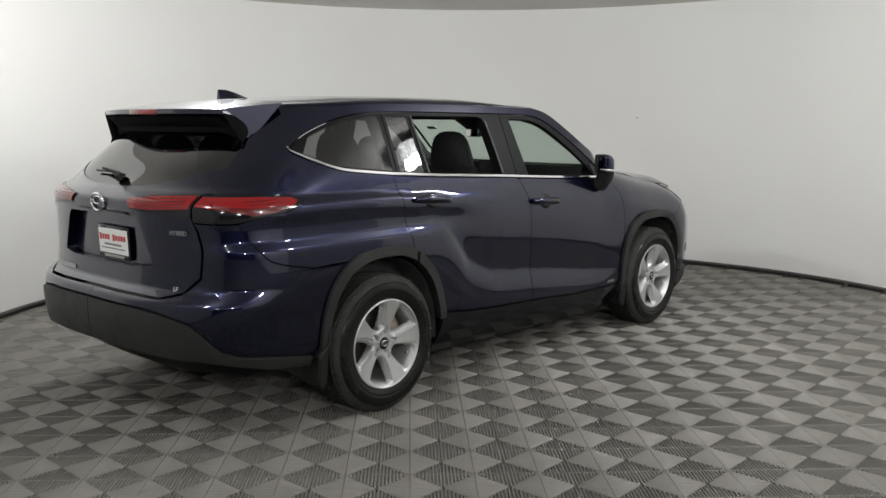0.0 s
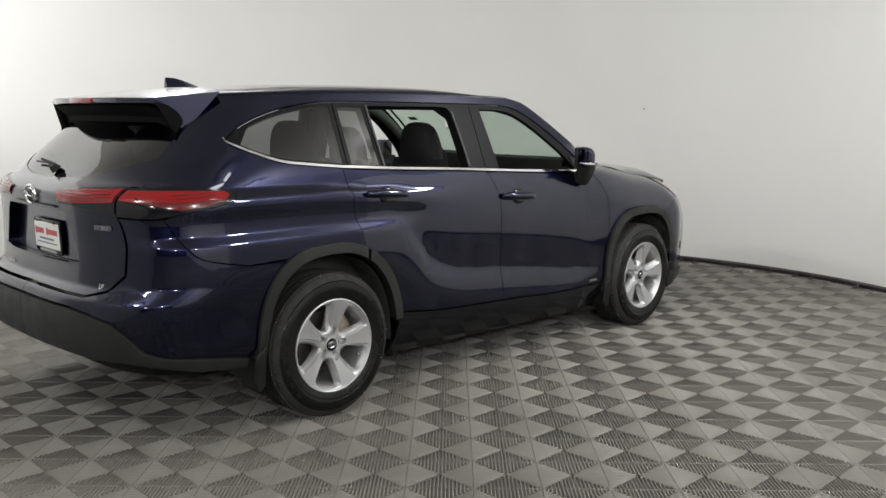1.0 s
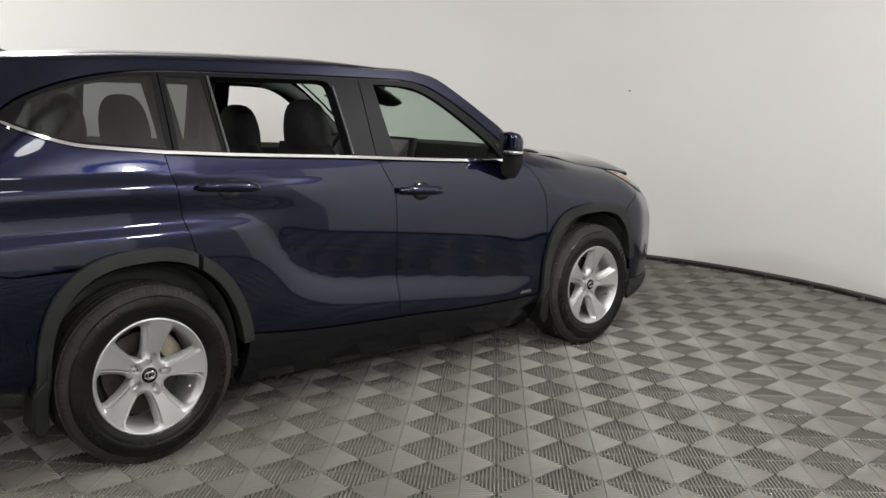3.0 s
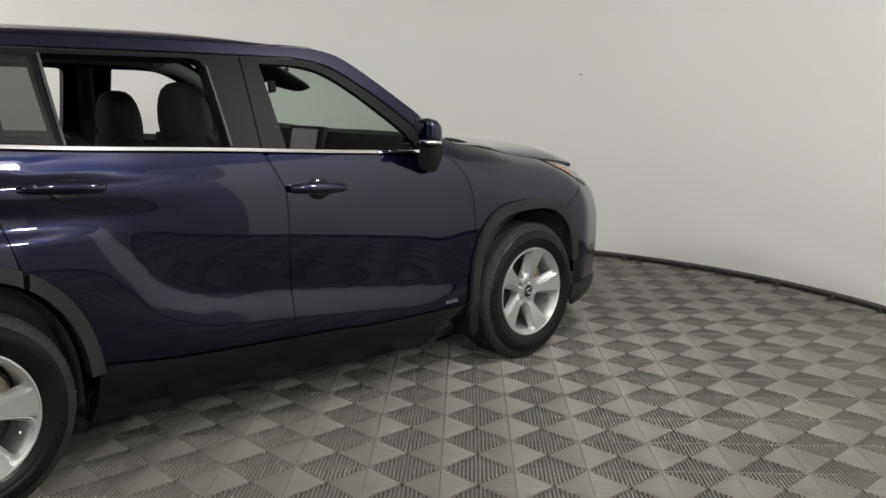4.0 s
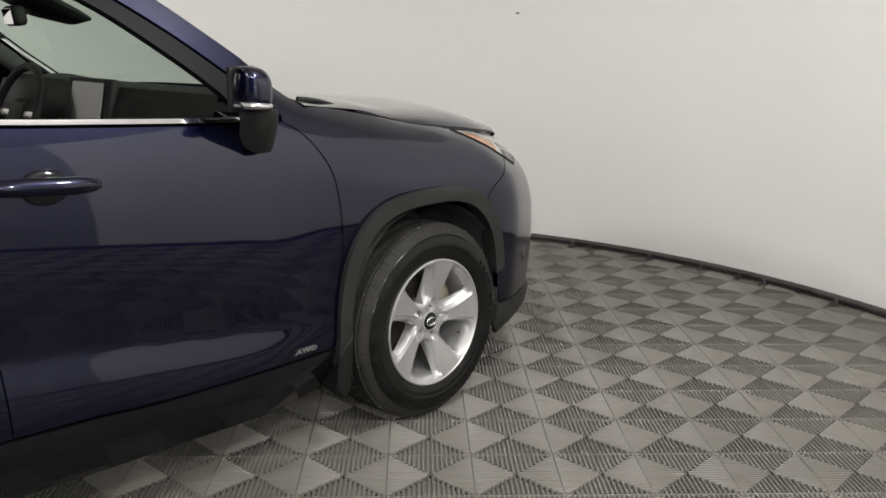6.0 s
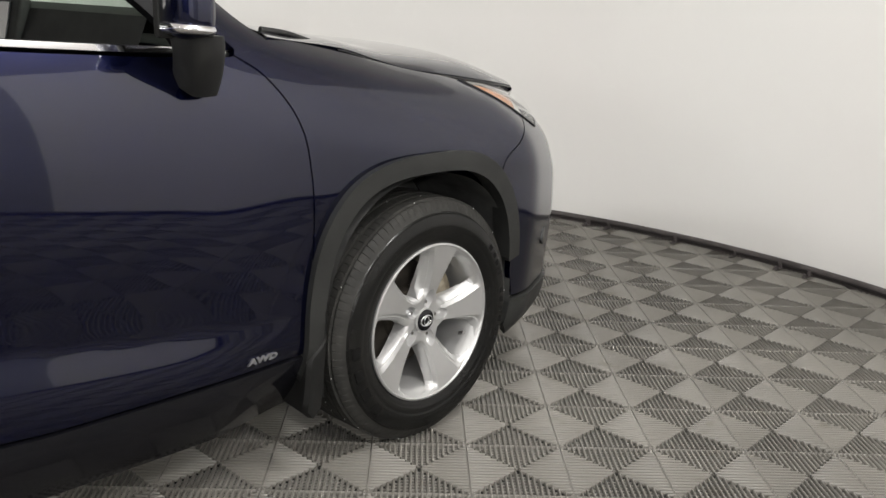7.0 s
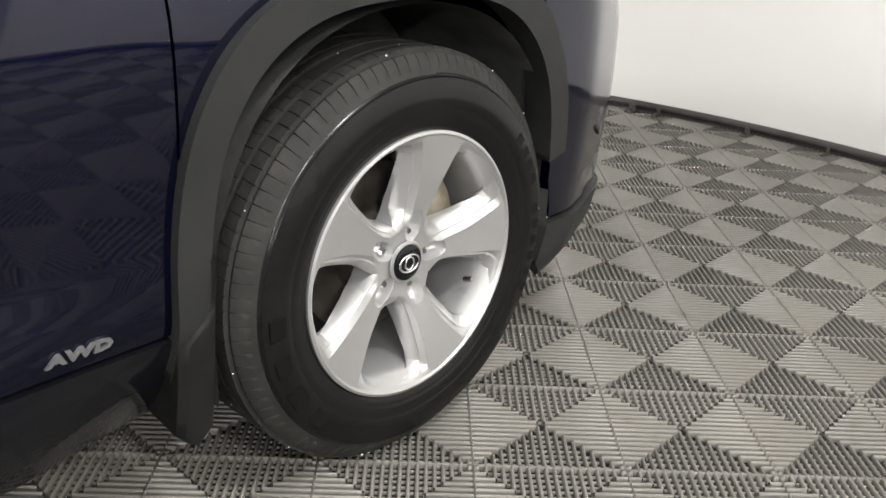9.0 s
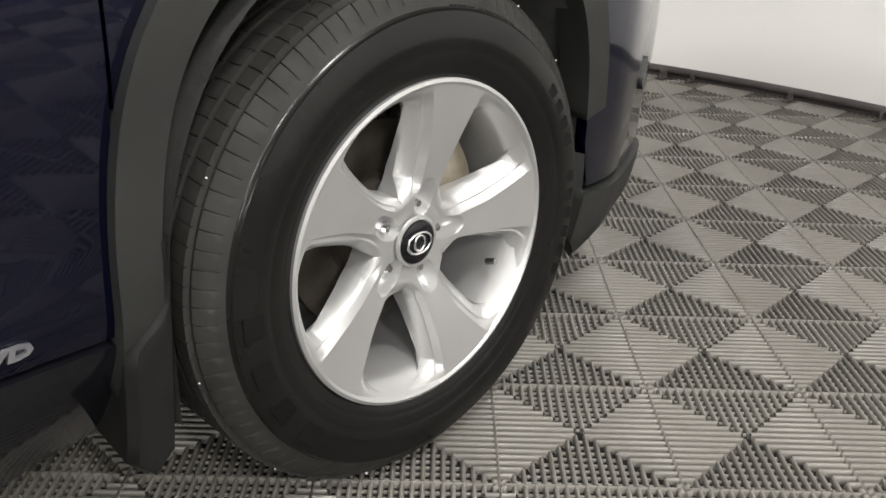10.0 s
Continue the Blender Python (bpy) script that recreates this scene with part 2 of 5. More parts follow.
def spline(points, count=6):
    """Points along a smooth curve through the given 2D or 3D points."""
    pts = [np.array(p, float) for p in points]
    pts = [2 * pts[0] - pts[1], *pts, 2 * pts[-1] - pts[-2]]
    out = []
    for a, b, c, d in zip(pts, pts[1:], pts[2:], pts[3:]):
        for k in range(count):
            t = k / count
            out.append(tuple(0.5 * (2 * b + (c - a) * t + (2 * a - 5 * b + 4 * c - d) * t * t + (3 * b - a - 3 * c + d) * t ** 3)))
    return out + [tuple(pts[-2])]


def curve(*pairs):
    """A smooth function through (x, y) pairs that doesn't overshoot."""
    xs, ys = np.array(pairs, float).T
    h, dy = np.diff(xs), np.diff(ys) / np.diff(xs)
    m = np.zeros(len(xs))
    m[0], m[-1] = dy[0], dy[-1]
    for k in range(1, len(xs) - 1):
        if dy[k - 1] * dy[k] > 0:
            w1, w2 = 2 * h[k] + h[k - 1], h[k] + 2 * h[k - 1]
            m[k] = (w1 + w2) / (w1 / dy[k - 1] + w2 / dy[k])

    gx = np.linspace(xs[0], xs[-1], 1500)
    k = np.clip(np.searchsorted(xs, gx) - 1, 0, len(xs) - 2)
    t = (gx - xs[k]) / h[k]
    gy = ((1 + 2 * t) * (1 - t) ** 2 * ys[k] + t * (1 - t) ** 2 * h[k] * m[k] + t * t * (3 - 2 * t) * ys[k + 1] + t * t * (t - 1) * h[k] * m[k + 1])
    gx = np.concatenate([[xs[0] - 2], gx, [xs[-1] + 2]])
    gy = np.concatenate([[ys[0] - 2 * m[0]], gy, [ys[-1] + 2 * m[-1]]])

    def at(x):
        return np.interp(x, gx, gy)
    return at


def smoothstep(a, b, x):
    t = np.clip((np.asarray(x, float) - a) / (b - a), 0, 1)
    return t * t * (3 - 2 * t)


def lettering(text, height, depth=0.002, bold=0.0):
    """Raised letters as a bmesh in the xy plane, centred."""
    cu = bpy.data.curves.new("lettering", "FONT")
    cu.body, cu.size, cu.extrude, cu.align_x, cu.align_y = text, height, depth, "CENTER", "CENTER"
    cu.resolution_u, cu.offset = 2, bold
    ob = new("lettering", cu)
    bpy.context.view_layer.update()
    me = bpy.data.meshes.new_from_object(ob.evaluated_get(bpy.context.evaluated_depsgraph_get()))
    bm = bmesh.new()
    bm.from_mesh(me)
    bpy.data.objects.remove(ob)
    bpy.data.curves.remove(cu)
    bpy.data.meshes.remove(me)
    return bm

# ---- the room ----


def room_outline(r, step=3.0, start=ROOM_BACK):
    """The wall's line from the right side, round the curved end, to the left, at the distance r from its axis."""
    pts = [(ROOM_X + r * math.cos(radians(a)), ROOM_Y + r * math.sin(radians(a))) for a in np.arange(0, 180.1, step)]
    side = [y for y in np.arange(start, ROOM_Y - 0.1, 0.4)]
    return [(ROOM_X + r, y) for y in side] + pts + [(ROOM_X - r, y) for y in side[::-1]]


def band(r0, r1, z0, z1, name, mat):
    a, b = room_outline(r0, start=WHITE_END), room_outline(r1, start=WHITE_END)
    rows = [[(*p, z0), (*p, z1), (*q, z1), (*q, z0)] for p, q in zip(a, b)]
    bm = loft(rows, closed=True, cap=True)
    bmesh.ops.recalc_face_normals(bm, faces=bm.faces)
    return tagged(part(name, bm, mat, smooth=30), kind="structure")


tagged(band(ROOM_R, ROOM_R + 0.08, -0.02, ROOM_H + 0.02, "wall_curved", WALL), "seamless matt white studio wall, curved round the far end", "wall")
# unseen back panel, added dark so that little light bounces from it
bm = block((2 * ROOM_R + 0.16, 0.08, ROOM_H + 0.04), (ROOM_X, ROOM_BACK - 0.04, ROOM_H / 2))
tagged(part("wall_back", bm, DARK_BLOCKER), "unseen dark panel across the back, added to cut bounce light", "wall", kind="structure")
# grey side stretches are added out of view to dim reflections and bounce
DIMMER_END = 2.5
for nm, sgn, y0, y1, mat, words in (("wall_right_drape", 1, DIMMER_END, WHITE_END, SIDE_DIMMER, "unseen grey panel in the side wall, added to dim the door reflections"),
                                    ("wall_right", 1, ROOM_BACK, DIMMER_END, WALL, "plain matt white side wall"),
                                    ("wall_left", -1, ROOM_BACK, WHITE_END, SIDE_DIMMER, "unseen grey panel along the left side, added to cut bounce light")):
    bm = block((0.08, y1 - y0, ROOM_H + 0.04), (ROOM_X + sgn * (ROOM_R + 0.04), (y0 + y1) / 2, ROOM_H / 2))
    tagged(part(nm, bm, mat), words, "wall", kind="structure")
bm = bmesh.new()
line = room_outline(ROOM_R + 0.05)
low, top = [bm.verts.new((*p, ROOM_H)) for p in line], [bm.verts.new((*p, ROOM_H + 0.1)) for p in line]
bm.faces.new(low)
bm.faces.new(top[::-1])
for k in range(len(line)):
    bm.faces.new((low[k], low[k - 1], top[k - 1], top[k]))
bmesh.ops.recalc_face_normals(bm, faces=bm.faces)
tagged(part("ceiling", bm, CEILING), "flat off-white studio ceiling above the curved wall", "ceiling", kind="structure")

# slab under the tiles, coloured near black to deepen the shade between ribs
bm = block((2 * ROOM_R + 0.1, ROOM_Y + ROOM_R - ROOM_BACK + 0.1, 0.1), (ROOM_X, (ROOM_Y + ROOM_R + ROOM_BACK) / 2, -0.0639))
tagged(part("ground", bm, SLAB), "concrete slab under plastic floor tiles, near black for shade in the rib gaps", "floor slab", kind="structure")

# pipe along the foot of the wall, on brackets
line = [p for p in room_outline(ROOM_R - 0.022) if p[1] > ROOM_Y - 4.5]
rail = new("wall_pipe")
tagged(rail, "dark painted pipe along the foot of the white wall", "pipe", kind="structure")
part("pipe", tube([(*p, 0.036) for p in line], 0.017, 10), RAIL, rail, smooth=60)
line = [p for p in room_outline(ROOM_R - 0.006) if p[1] > ROOM_Y - 4.5]
part("skirt", loft([[(*p, -0.02), (*p, 0.034)] for p in line]), RAIL, rail, smooth=60)


def bracket(a, wide, bolt):
    r = ROOM_R - 0.03
    at = pose(ROOM_X + r * math.cos(radians(a)), ROOM_Y + r * math.sin(radians(a)), 0, 0, 0, a)
    bm = block((0.016, wide * 0.7, 0.036), (-0.005, 0, 0.018), 0.004, 1)
    block((0.06, wide * 0.8, 0.006), (-0.028, 0, 0.003), 0.002, 1, bm=bm)
    if bolt:
        bmesh.ops.create_cone(bm, cap_ends=True, segments=8, radius1=0.010, radius2=0.008, depth=0.016, matrix=pose(-0.045, 0, 0.012))
    bmesh.ops.transform(bm, matrix=at, verts=bm.verts)
    part("bracket", bm, RAIL, rail)


for a, wide, bolt in ((61, 0.03, 0), (54.5, 0.05, 1), (52.5, 0.03, 1), (46, 0.035, 0), (40.5, 0.02, 0), (36.5, 0.03, 1), (34, 0.03, 1), (27, 0.04, 1), (21, 0.03, 0),
                      (14, 0.03, 1), (6, 0.03, 0), (120, 0.03, 0), (134, 0.04, 1), (147, 0.03, 0), (160, 0.03, 1), (172, 0.03, 0)):
    bracket(a, wide, bolt)

# small dark nail in the wall
nail = tube([(2.46, 9.62, 1.588), (2.435, 9.57, 1.585)], 0.005, 6)
tagged(part("wall_nail", nail, RAIL), "small dark nail sticking out of the white wall", "nail")

# lamp mounts: a cap under the ceiling and a short stem that holds the glowing globe
first_mount = None
for lx, ly, _ in LAMPS:
    if first_mount:
        copy_thing(first_mount, pose(lx, ly, ROOM_H))
        continue
    first_mount = new("ceiling_lamp")
    first_mount.matrix_world = pose(lx, ly, ROOM_H)
    tagged(first_mount, "white globe lamp on a stem under a round grey shade", "ceiling lamp", "globe lamps")
    part("cap", block((0.12, 0.12, 0.03), (0, 0, -0.015), 0.012, 2), LAMP_BODY, first_mount, smooth=40)
    part("stem", tube([(0, 0, -0.02), (0, 0, LAMP_Z + 0.142 - ROOM_H)], 0.010, 8), LAMP_BODY, first_mount, smooth=60)
    bm = bmesh.new()
    bmesh.ops.create_cone(bm, cap_ends=True, segments=32, radius1=0.30, radius2=0.10, depth=0.03, matrix=pose(0, 0, LAMP_Z + 0.160 - ROOM_H))
    part("shade", bm, SHADE, first_mount, "round grey shade", smooth=40)

# ---- the car: its outer form as half-width over length and height ----
belt = curve((-1.2, 1.275), (-0.4, 1.275), (-0.07, 1.272), (0.19, 1.258), (0.40, 1.244), (1.0, 1.213), (1.6, 1.178), (2.06, 1.157), (2.4, 1.15), (3.8, 1.0))
hoodline = curve((2.0, 1.235), (2.45, 1.182), (2.6, 1.155), (2.86, 1.105), (3.0, 1.084), (3.39, 1.026), (3.6, 0.96), (3.9, 0.86))
width_door = curve((0.16, 0.80), (0.24, 0.865), (0.31, 0.905), (0.38, 0.927), (0.46, 0.935), (0.6, 0.938), (0.8, 0.936), (0.95, 0.930), (1.05, 0.920), (1.12, 0.908),
                   (1.2, 0.885), (1.25, 0.866), (1.65, 0.700), (1.8, 0.63))
width_nose = curve((0.16, 0.80), (0.24, 0.865), (0.31, 0.905), (0.38, 0.926), (0.6, 0.935), (0.8, 0.945), (0.9, 0.945), (1.0, 0.928), (1.05, 0.910), (1.1, 0.878), (1.15, 0.81), (1.19, 0.72), (1.3, 0.45))
tail_y = curve((0.2, -0.92), (0.30, -1.05), (0.40, -1.135), (0.5, -1.165), (0.62, -1.175), (0.70, -1.165), (0.735, -1.13), (0.77, -1.09), (0.9, -1.085), (1.16, -1.093), (1.21, -1.05),
               (1.235, -1.01), (1.37, -0.865), (1.49, -0.735), (1.60, -0.63), (1.7, -0.55))
tail_b = curve((0.2, 0.55), (1.0, 0.56), (1.16, 0.62), (1.3, 0.78), (1.4, 0.85), (1.7, 0.85))
nose_y = curve((0.2, 3.68), (0.30, 3.80), (0.45, 3.825), (0.6, 3.83), (0.72, 3.825), (0.85, 3.79), (0.95, 3.72), (1.03, 3.61), (1.1, 3.47), (1.2, 3.25))
crease = curve((0.30, 1.09), (0.47, 1.00), (0.60, 0.87), (0.70, 0.755), (0.82, 0.69), (0.94, 0.655), (1.3, 0.615), (1.6, 0.58), (2.04, 0.525), (2.4, 0.50))
crease_depth = curve((0.25, 0.0), (0.5, 0.012), (0.75, 0.024), (1.0, 0.028), (2.0, 0.024), (2.3, 0.010), (2.45, 0.0))


def half_width(y, z):
    """The body's half width at y (ahead of the rear axle) and z, before its ends close in."""
    y, z = np.asarray(y, float), np.asarray(z, float)
    w1 = width_door(z - (belt(np.clip(y, -0.6, 2.6)) - 1.2))
    w2 = width_nose(z - (hoodline(np.clip(y, 2.0, 3.9)) - 1.15))
    nose = smoothstep(2.12, 2.5, y)
    w = w1 * (1 - nose) + w2 * nose
    # doors hollowed above a falling crease
    c, a = crease(np.clip(y, 0.2, 2.6)), crease_depth(np.clip(y, 0.25, 2.45))
    d = z - c
    hollow = np.where(d > 0, np.exp(-(np.maximum(d, 0) / 0.20) ** 1.6), np.exp(-(np.maximum(-d, 0) / 0.085) ** 1.5))
    w = w - a * hollow
    # haunch over the rear wheel and the shoulder's edge
    h = smoothstep(-1.3, -0.75, y) * (1 - smoothstep(0.15, 0.75, y))
    w = w + 0.026 * h * smoothstep(0.50, 0.85, z) * (1 - smoothstep(0.935, 1.005, z))
    g = smoothstep(-1.25, -0.95, y) * (1 - smoothstep(0.25, 1.1, y))
    k = belt(np.clip(y, -0.6, 2.6)) - 1.258
    w = w + 0.020 * g * smoothstep(1.02, 1.12, z - k) * (1 - smoothstep(1.135, 1.178, z - k)) - 0.008 * g * smoothstep(1.10, 1.2, z - k)
    f = smoothstep(2.4, 2.8, y)
    return w + 0.010 * f * np.exp(-((z - 0.88) / 0.09) ** 2)


def body_x(y, z):
    """The body's half width with its rounded tail and nose."""
    y, z = np.asarray(y, float), np.asarray(z, float)
    b, e = tail_b(z), tail_y(z)
    n = 3.1 + 0.4 * smoothstep(1.15, 1.35, z)
    q = np.clip((e + b - y) / b, 0, 1)
    tail = np.maximum(1 - q ** n, 0) ** (1 / n)
    # the nose: a flat corner turned in by 24 degrees, then a round front
    d = y - (nose_y(z) - 0.475)
    cut = 0.455 * 0.5 * (d + np.sqrt(d * d + 0.0016)) - 0.455 * 0.0005
    q = np.clip((y - (nose_y(z) - 0.29)) / 0.29, 0, 1)
    nose = np.maximum(1 - q ** 2.5, 0) ** (1 / 2.5)
    return (half_width(y, z) * tail - cut) * nose


def tail_seam(z):
    k = 0.25 - 0.10 * smoothstep(1.15, 1.3, z)
    return tail_y(z) + k * tail_b(z)


def nose_seam(z):
    return nose_y(z) - 0.22


def end_y(x, z, tail=True):
    """Where the body's half width is x, near its tail or its nose."""
    x, z = np.abs(np.asarray(x, float)), np.asarray(z, float)
    out = tail_y(z) if tail else nose_y(z)
    mid = out + 0.6 if tail else out - 0.8
    a, b = out + 0 * x, mid + 0 * x
    for _ in range(40):
        m = (a + b) / 2
        inside = body_x(m, z) < x
        a, b = np.where(inside, m, a), np.where(inside, b, m)
    return (a + b) / 2


def on_body(kind, p, off=0.0):
    """Places and normals on the right-hand body for 2D points: kind S is (y, z), R the tail's (x, z), F the nose's (x, z)."""
    p = np.asarray(p, float)
    u, z = p[:, 0], p[:, 1]
    h = 0.004
    if kind == "S":
        at = np.stack([body_x(u, z), u, z], 1)
        n = np.stack([np.ones(len(u)), -(body_x(u + h, z) - body_x(u - h, z)) / (2 * h), -(body_x(u, z + h) - body_x(u, z - h)) / (2 * h)], 1)
    else:
        t = kind == "R"
        s = -1.0 if t else 1.0
        y = end_y(u, z, t)
        at = np.stack([u, y, z], 1)
        n = np.stack([-s * (end_y(u + h, z, t) - end_y(u - h, z, t)) / (2 * h), np.full(len(u), s), -s * (end_y(u, z + h, t) - end_y(u, z - h, t)) / (2 * h)], 1)
    n /= np.linalg.norm(n, axis=1)[:, None]
    return at + off * n, n


def inside(loops, p):
    """Whether 2D points lie inside loops (even-odd)."""
    res = np.zeros(len(p), bool)
    for lp in loops:
        a = np.asarray(lp)
        b = np.roll(a, -1, 0)
        for (x0, y0), (x1, y1) in zip(a, b):
            if y0 == y1:
                continue
            hit = ((p[:, 1] >= y0) != (p[:, 1] >= y1)) & (p[:, 0] < x0 + (p[:, 1] - y0) / (y1 - y0) * (x1 - x0))
            res ^= hit
    return res


def resample(lp, step):
    out = []
    for a, b in zip(lp, list(lp[1:]) + [lp[0]]):
        a, b = np.array(a, float), np.array(b, float)
        d = np.linalg.norm(b - a)
        if d < 1e-6:
            continue
        n = max(1, int(math.ceil(d / step)))
        out += [tuple(a + (b - a) * k / n) for k in range(n)]
    return out


def shrink(lp, gap):
    """A loop drawn in by gap."""
    a = np.array(lp)
    area = np.sum(a[:, 0] * np.roll(a[:, 1], -1) - np.roll(a[:, 0], -1) * a[:, 1])
    d = np.roll(a, -1, 0) - np.roll(a, 1, 0)
    n = np.stack([-d[:, 1], d[:, 0]], 1) / (np.linalg.norm(d, axis=1)[:, None] + 1e-9)
    return [tuple(p) for p in a + n * gap * (1 if area > 0 else -1)]


def is_seam(kind, a, b):
    for u, z in (a, b):
        if kind == "S":
            if min(abs(u - tail_seam(z)), abs(u - nose_seam(z))) > 0.006:
                return False
        else:
            s = body_x(tail_seam(z) if kind == "R" else nose_seam(z), z)
            if abs(abs(u) - s) > 0.006:
                return False
    return True


def panel(name, pieces, mat, parent, label="", left=False, off=0.0, depth=0.022, step=0.028, gap=0.0022):
    """A curved sheet of the body with turned-in edges. pieces: (kind, outer loop, [holes])."""
    from_verts, faces, normals = [], [], []
    for kind, outer, *rest in pieces:
        loops = [resample(lp, step * 0.6) for lp in (outer, *(rest[0] if rest else ()))]
        loops = [loops[0]] + loops[1:]
        if gap:
            keep = [[is_seam(kind, p, p) for p in lp] for lp in loops]
            drawn = [shrink(lp, gap if k == 0 else -gap) for k, lp in enumerate(loops)]
            loops = [[p if s else q for p, q, s in zip(lp, dl, sk)] for lp, dl, sk in zip(loops, drawn, keep)]
        a = np.array(loops[0])
        lo, hi = a.min(0), a.max(0)
        gx, gz = np.meshgrid(np.arange(lo[0], hi[0], step), np.arange(lo[1], hi[1], step * 0.8))
        grid = np.stack([gx.ravel(), gz.ravel()], 1)
        grid = grid[inside(loops, grid)]
        rim = np.concatenate([np.array(lp) for lp in loops])
        if len(grid):
            d2 = ((grid[:, None, :] - rim[None]) ** 2).sum(-1).min(1)
            grid = grid[d2 > (0.38 * step) ** 2]
        pts = np.concatenate([rim, grid]) if len(grid) else rim
        edges, base = [], 0
        for lp in loops:
            edges += [(base + k, base + (k + 1) % len(lp)) for k in range(len(lp))]
            base += len(lp)
        vs, _, fs, *_ = mathutils_cdt([Vector(p) for p in pts], edges, [], 0, 1e-6)
        vs = np.array([tuple(v) for v in vs])
        fs = [f for f in fs if len(f) == 3]
        mid = np.array([vs[list(f)].mean(0) for f in fs])
        fs = [f for f, ok in zip(fs, inside(loops, mid)) if ok]
        at, n = on_body(kind, vs, off)
        start = len(from_verts)
        from_verts += [tuple(p) for p in at]
        normals += [tuple(v) for v in n]
        flip = -1 if kind == "F" else 1
        faces += [tuple(start + i for i in (f if flip > 0 else f[::-1])) for f in fs]
        if depth:
            for lp in loops:
                q, nn = on_body(kind, np.array(lp), off)
                c = np.roll(q, -1, 0) - np.roll(q, 1, 0)
                side = np.cross(nn, c)
                side /= np.linalg.norm(side, axis=1)[:, None] + 1e-9
                s0 = len(from_verts)
                m = len(lp)
                from_verts += [tuple(p) for p in q] + [tuple(p) for p in q - nn * depth]
                normals += [tuple(v) for v in side] * 2
                for k in range(m):
                    j = (k + 1) % m
                    if not is_seam(kind, lp[k], lp[j]):
                        faces.append((s0 + k, s0 + j, s0 + m + j, s0 + m + k))
    v, n = np.array(from_verts), np.array(normals)
    if left:
        v[:, 0] *= -1
        n[:, 0] *= -1
        faces = [f[::-1] for f in faces]
    me = bpy.data.meshes.new(name)
    me.from_pydata(v.tolist(), [], faces)
    me.polygons.foreach_set("use_smooth", [True] * len(me.polygons))
    me.normals_split_custom_set_from_vertices(n.tolist())
    me.materials.append(mat)
    ob = new(name, me)
    ob.parent = parent
    if label:
        tagged(ob, label)
    return ob


from mathutils.geometry import delaunay_2d_cdt as mathutils_cdt

car = new("car")
car.matrix_world = CAR
tagged(car, "dark navy blue hybrid suv parked with its side windows lowered", "car")


def arch(c, a, h, lo=0.0, hi=180.0, n=40, z0=0.36, ahead=2.3, behind=2.3):
    """Points over a wheel, from ahead to behind; each half as square as its power says."""
    out = []
    for t in np.linspace(radians(lo), radians(hi), n):
        cs, sn = math.cos(t), math.sin(t)
        power = ahead if cs > 0 else behind
        out.append((c + a * math.copysign(abs(cs) ** (2 / power), cs), z0 + h * max(sn, 0) ** (2 / power)))
    return out


REAR_C, FRONT_C = -0.005, 2.855
REAR_ARCH, FRONT_ARCH = (0.020, 0.462, 0.540), (2.830, 0.434, 0.524)
rear_cut = arch(REAR_ARCH[0], 0.440, 0.518, ahead=2.1, behind=2.9)       # body edge behind the flare, ahead to behind
front_cut = arch(FRONT_ARCH[0], 0.412, 0.502, ahead=2.8, behind=3.0)


def cut_part(cut, lo, hi):
    return [p for p in cut if lo <= p[0] <= hi]


SILL = [(0.47, 0.47), (0.762, 0.437), (1.13, 0.418), (1.54, 0.402), (1.76, 0.386), (2.05, 0.382), (2.43, 0.380)]
sill_z = curve(*SILL)
GAP_REAR = spline([(0.125, 1.262), (0.145, 1.14), (0.167, 1.01), (0.205, 0.868)], 4)
GAP_MID = spline([(1.222, 1.19), (1.262, 1.11), (1.296, 1.035), (1.303, 0.855), (1.32, 0.475), (1.322, 0.411)], 4)
GAP_FRONT = spline([(2.225, 1.155), (2.30, 1.105), (2.375, 1.0), (2.408, 0.86), (2.418, 0.69), (2.412, 0.55), (2.405, 0.381)], 4)
DLO_TOP = spline([(-0.485, 1.422), (-0.394, 1.484), (-0.263, 1.537), (-0.129, 1.572), (0.035, 1.595), (0.234, 1.604), (0.6, 1.604), (1.1, 1.600), (1.35, 1.596), (1.507, 1.590), (1.676, 1.556),
                  (1.885, 1.438), (2.083, 1.294), (2.23, 1.168)], 5)
DLO_LOW = spline([(-0.485, 1.422), (-0.493, 1.407), (-0.46, 1.385), (-0.387, 1.352), (-0.242, 1.305), (-0.068, 1.283), (0.13, 1.264)], 5)
PILLAR_TOP = spline([(1.40, 1.642), (1.53, 1.641), (1.63, 1.632), (1.75, 1.601), (1.90, 1.512), (2.10, 1.372), (2.27, 1.248), (2.36, 1.182)], 5)
roof_edge = curve((-0.75, 1.600), (-0.5, 1.620), (-0.2, 1.634), (0.1, 1.646), (0.5, 1.652), (1.0, 1.649), (1.40, 1.640), (1.53, 1.628))


def both(make):
    for lf in (False, True):
        make(lf)


def seam_line(z0, z1, n=12, f=tail_seam):
    return [(float(f(z)), float(z)) for z in np.linspace(z0, z1, n)]


def end_line(z0, z1, n=12, f=tail_seam):
    return [(float(body_x(f(z), z)), float(z)) for z in np.linspace(z0, z1, n)]


LAMP_TOP = spline([(-0.525, 1.172), (-0.545, 1.19), (-0.60, 1.200), (-0.75, 1.208), (-0.88, 1.210)], 4)
LAMP_LOW = spline([(-0.525, 1.172), (-0.56, 1.146), (-0.62, 1.130), (-0.75, 1.110), (-0.88, 1.083)], 4)


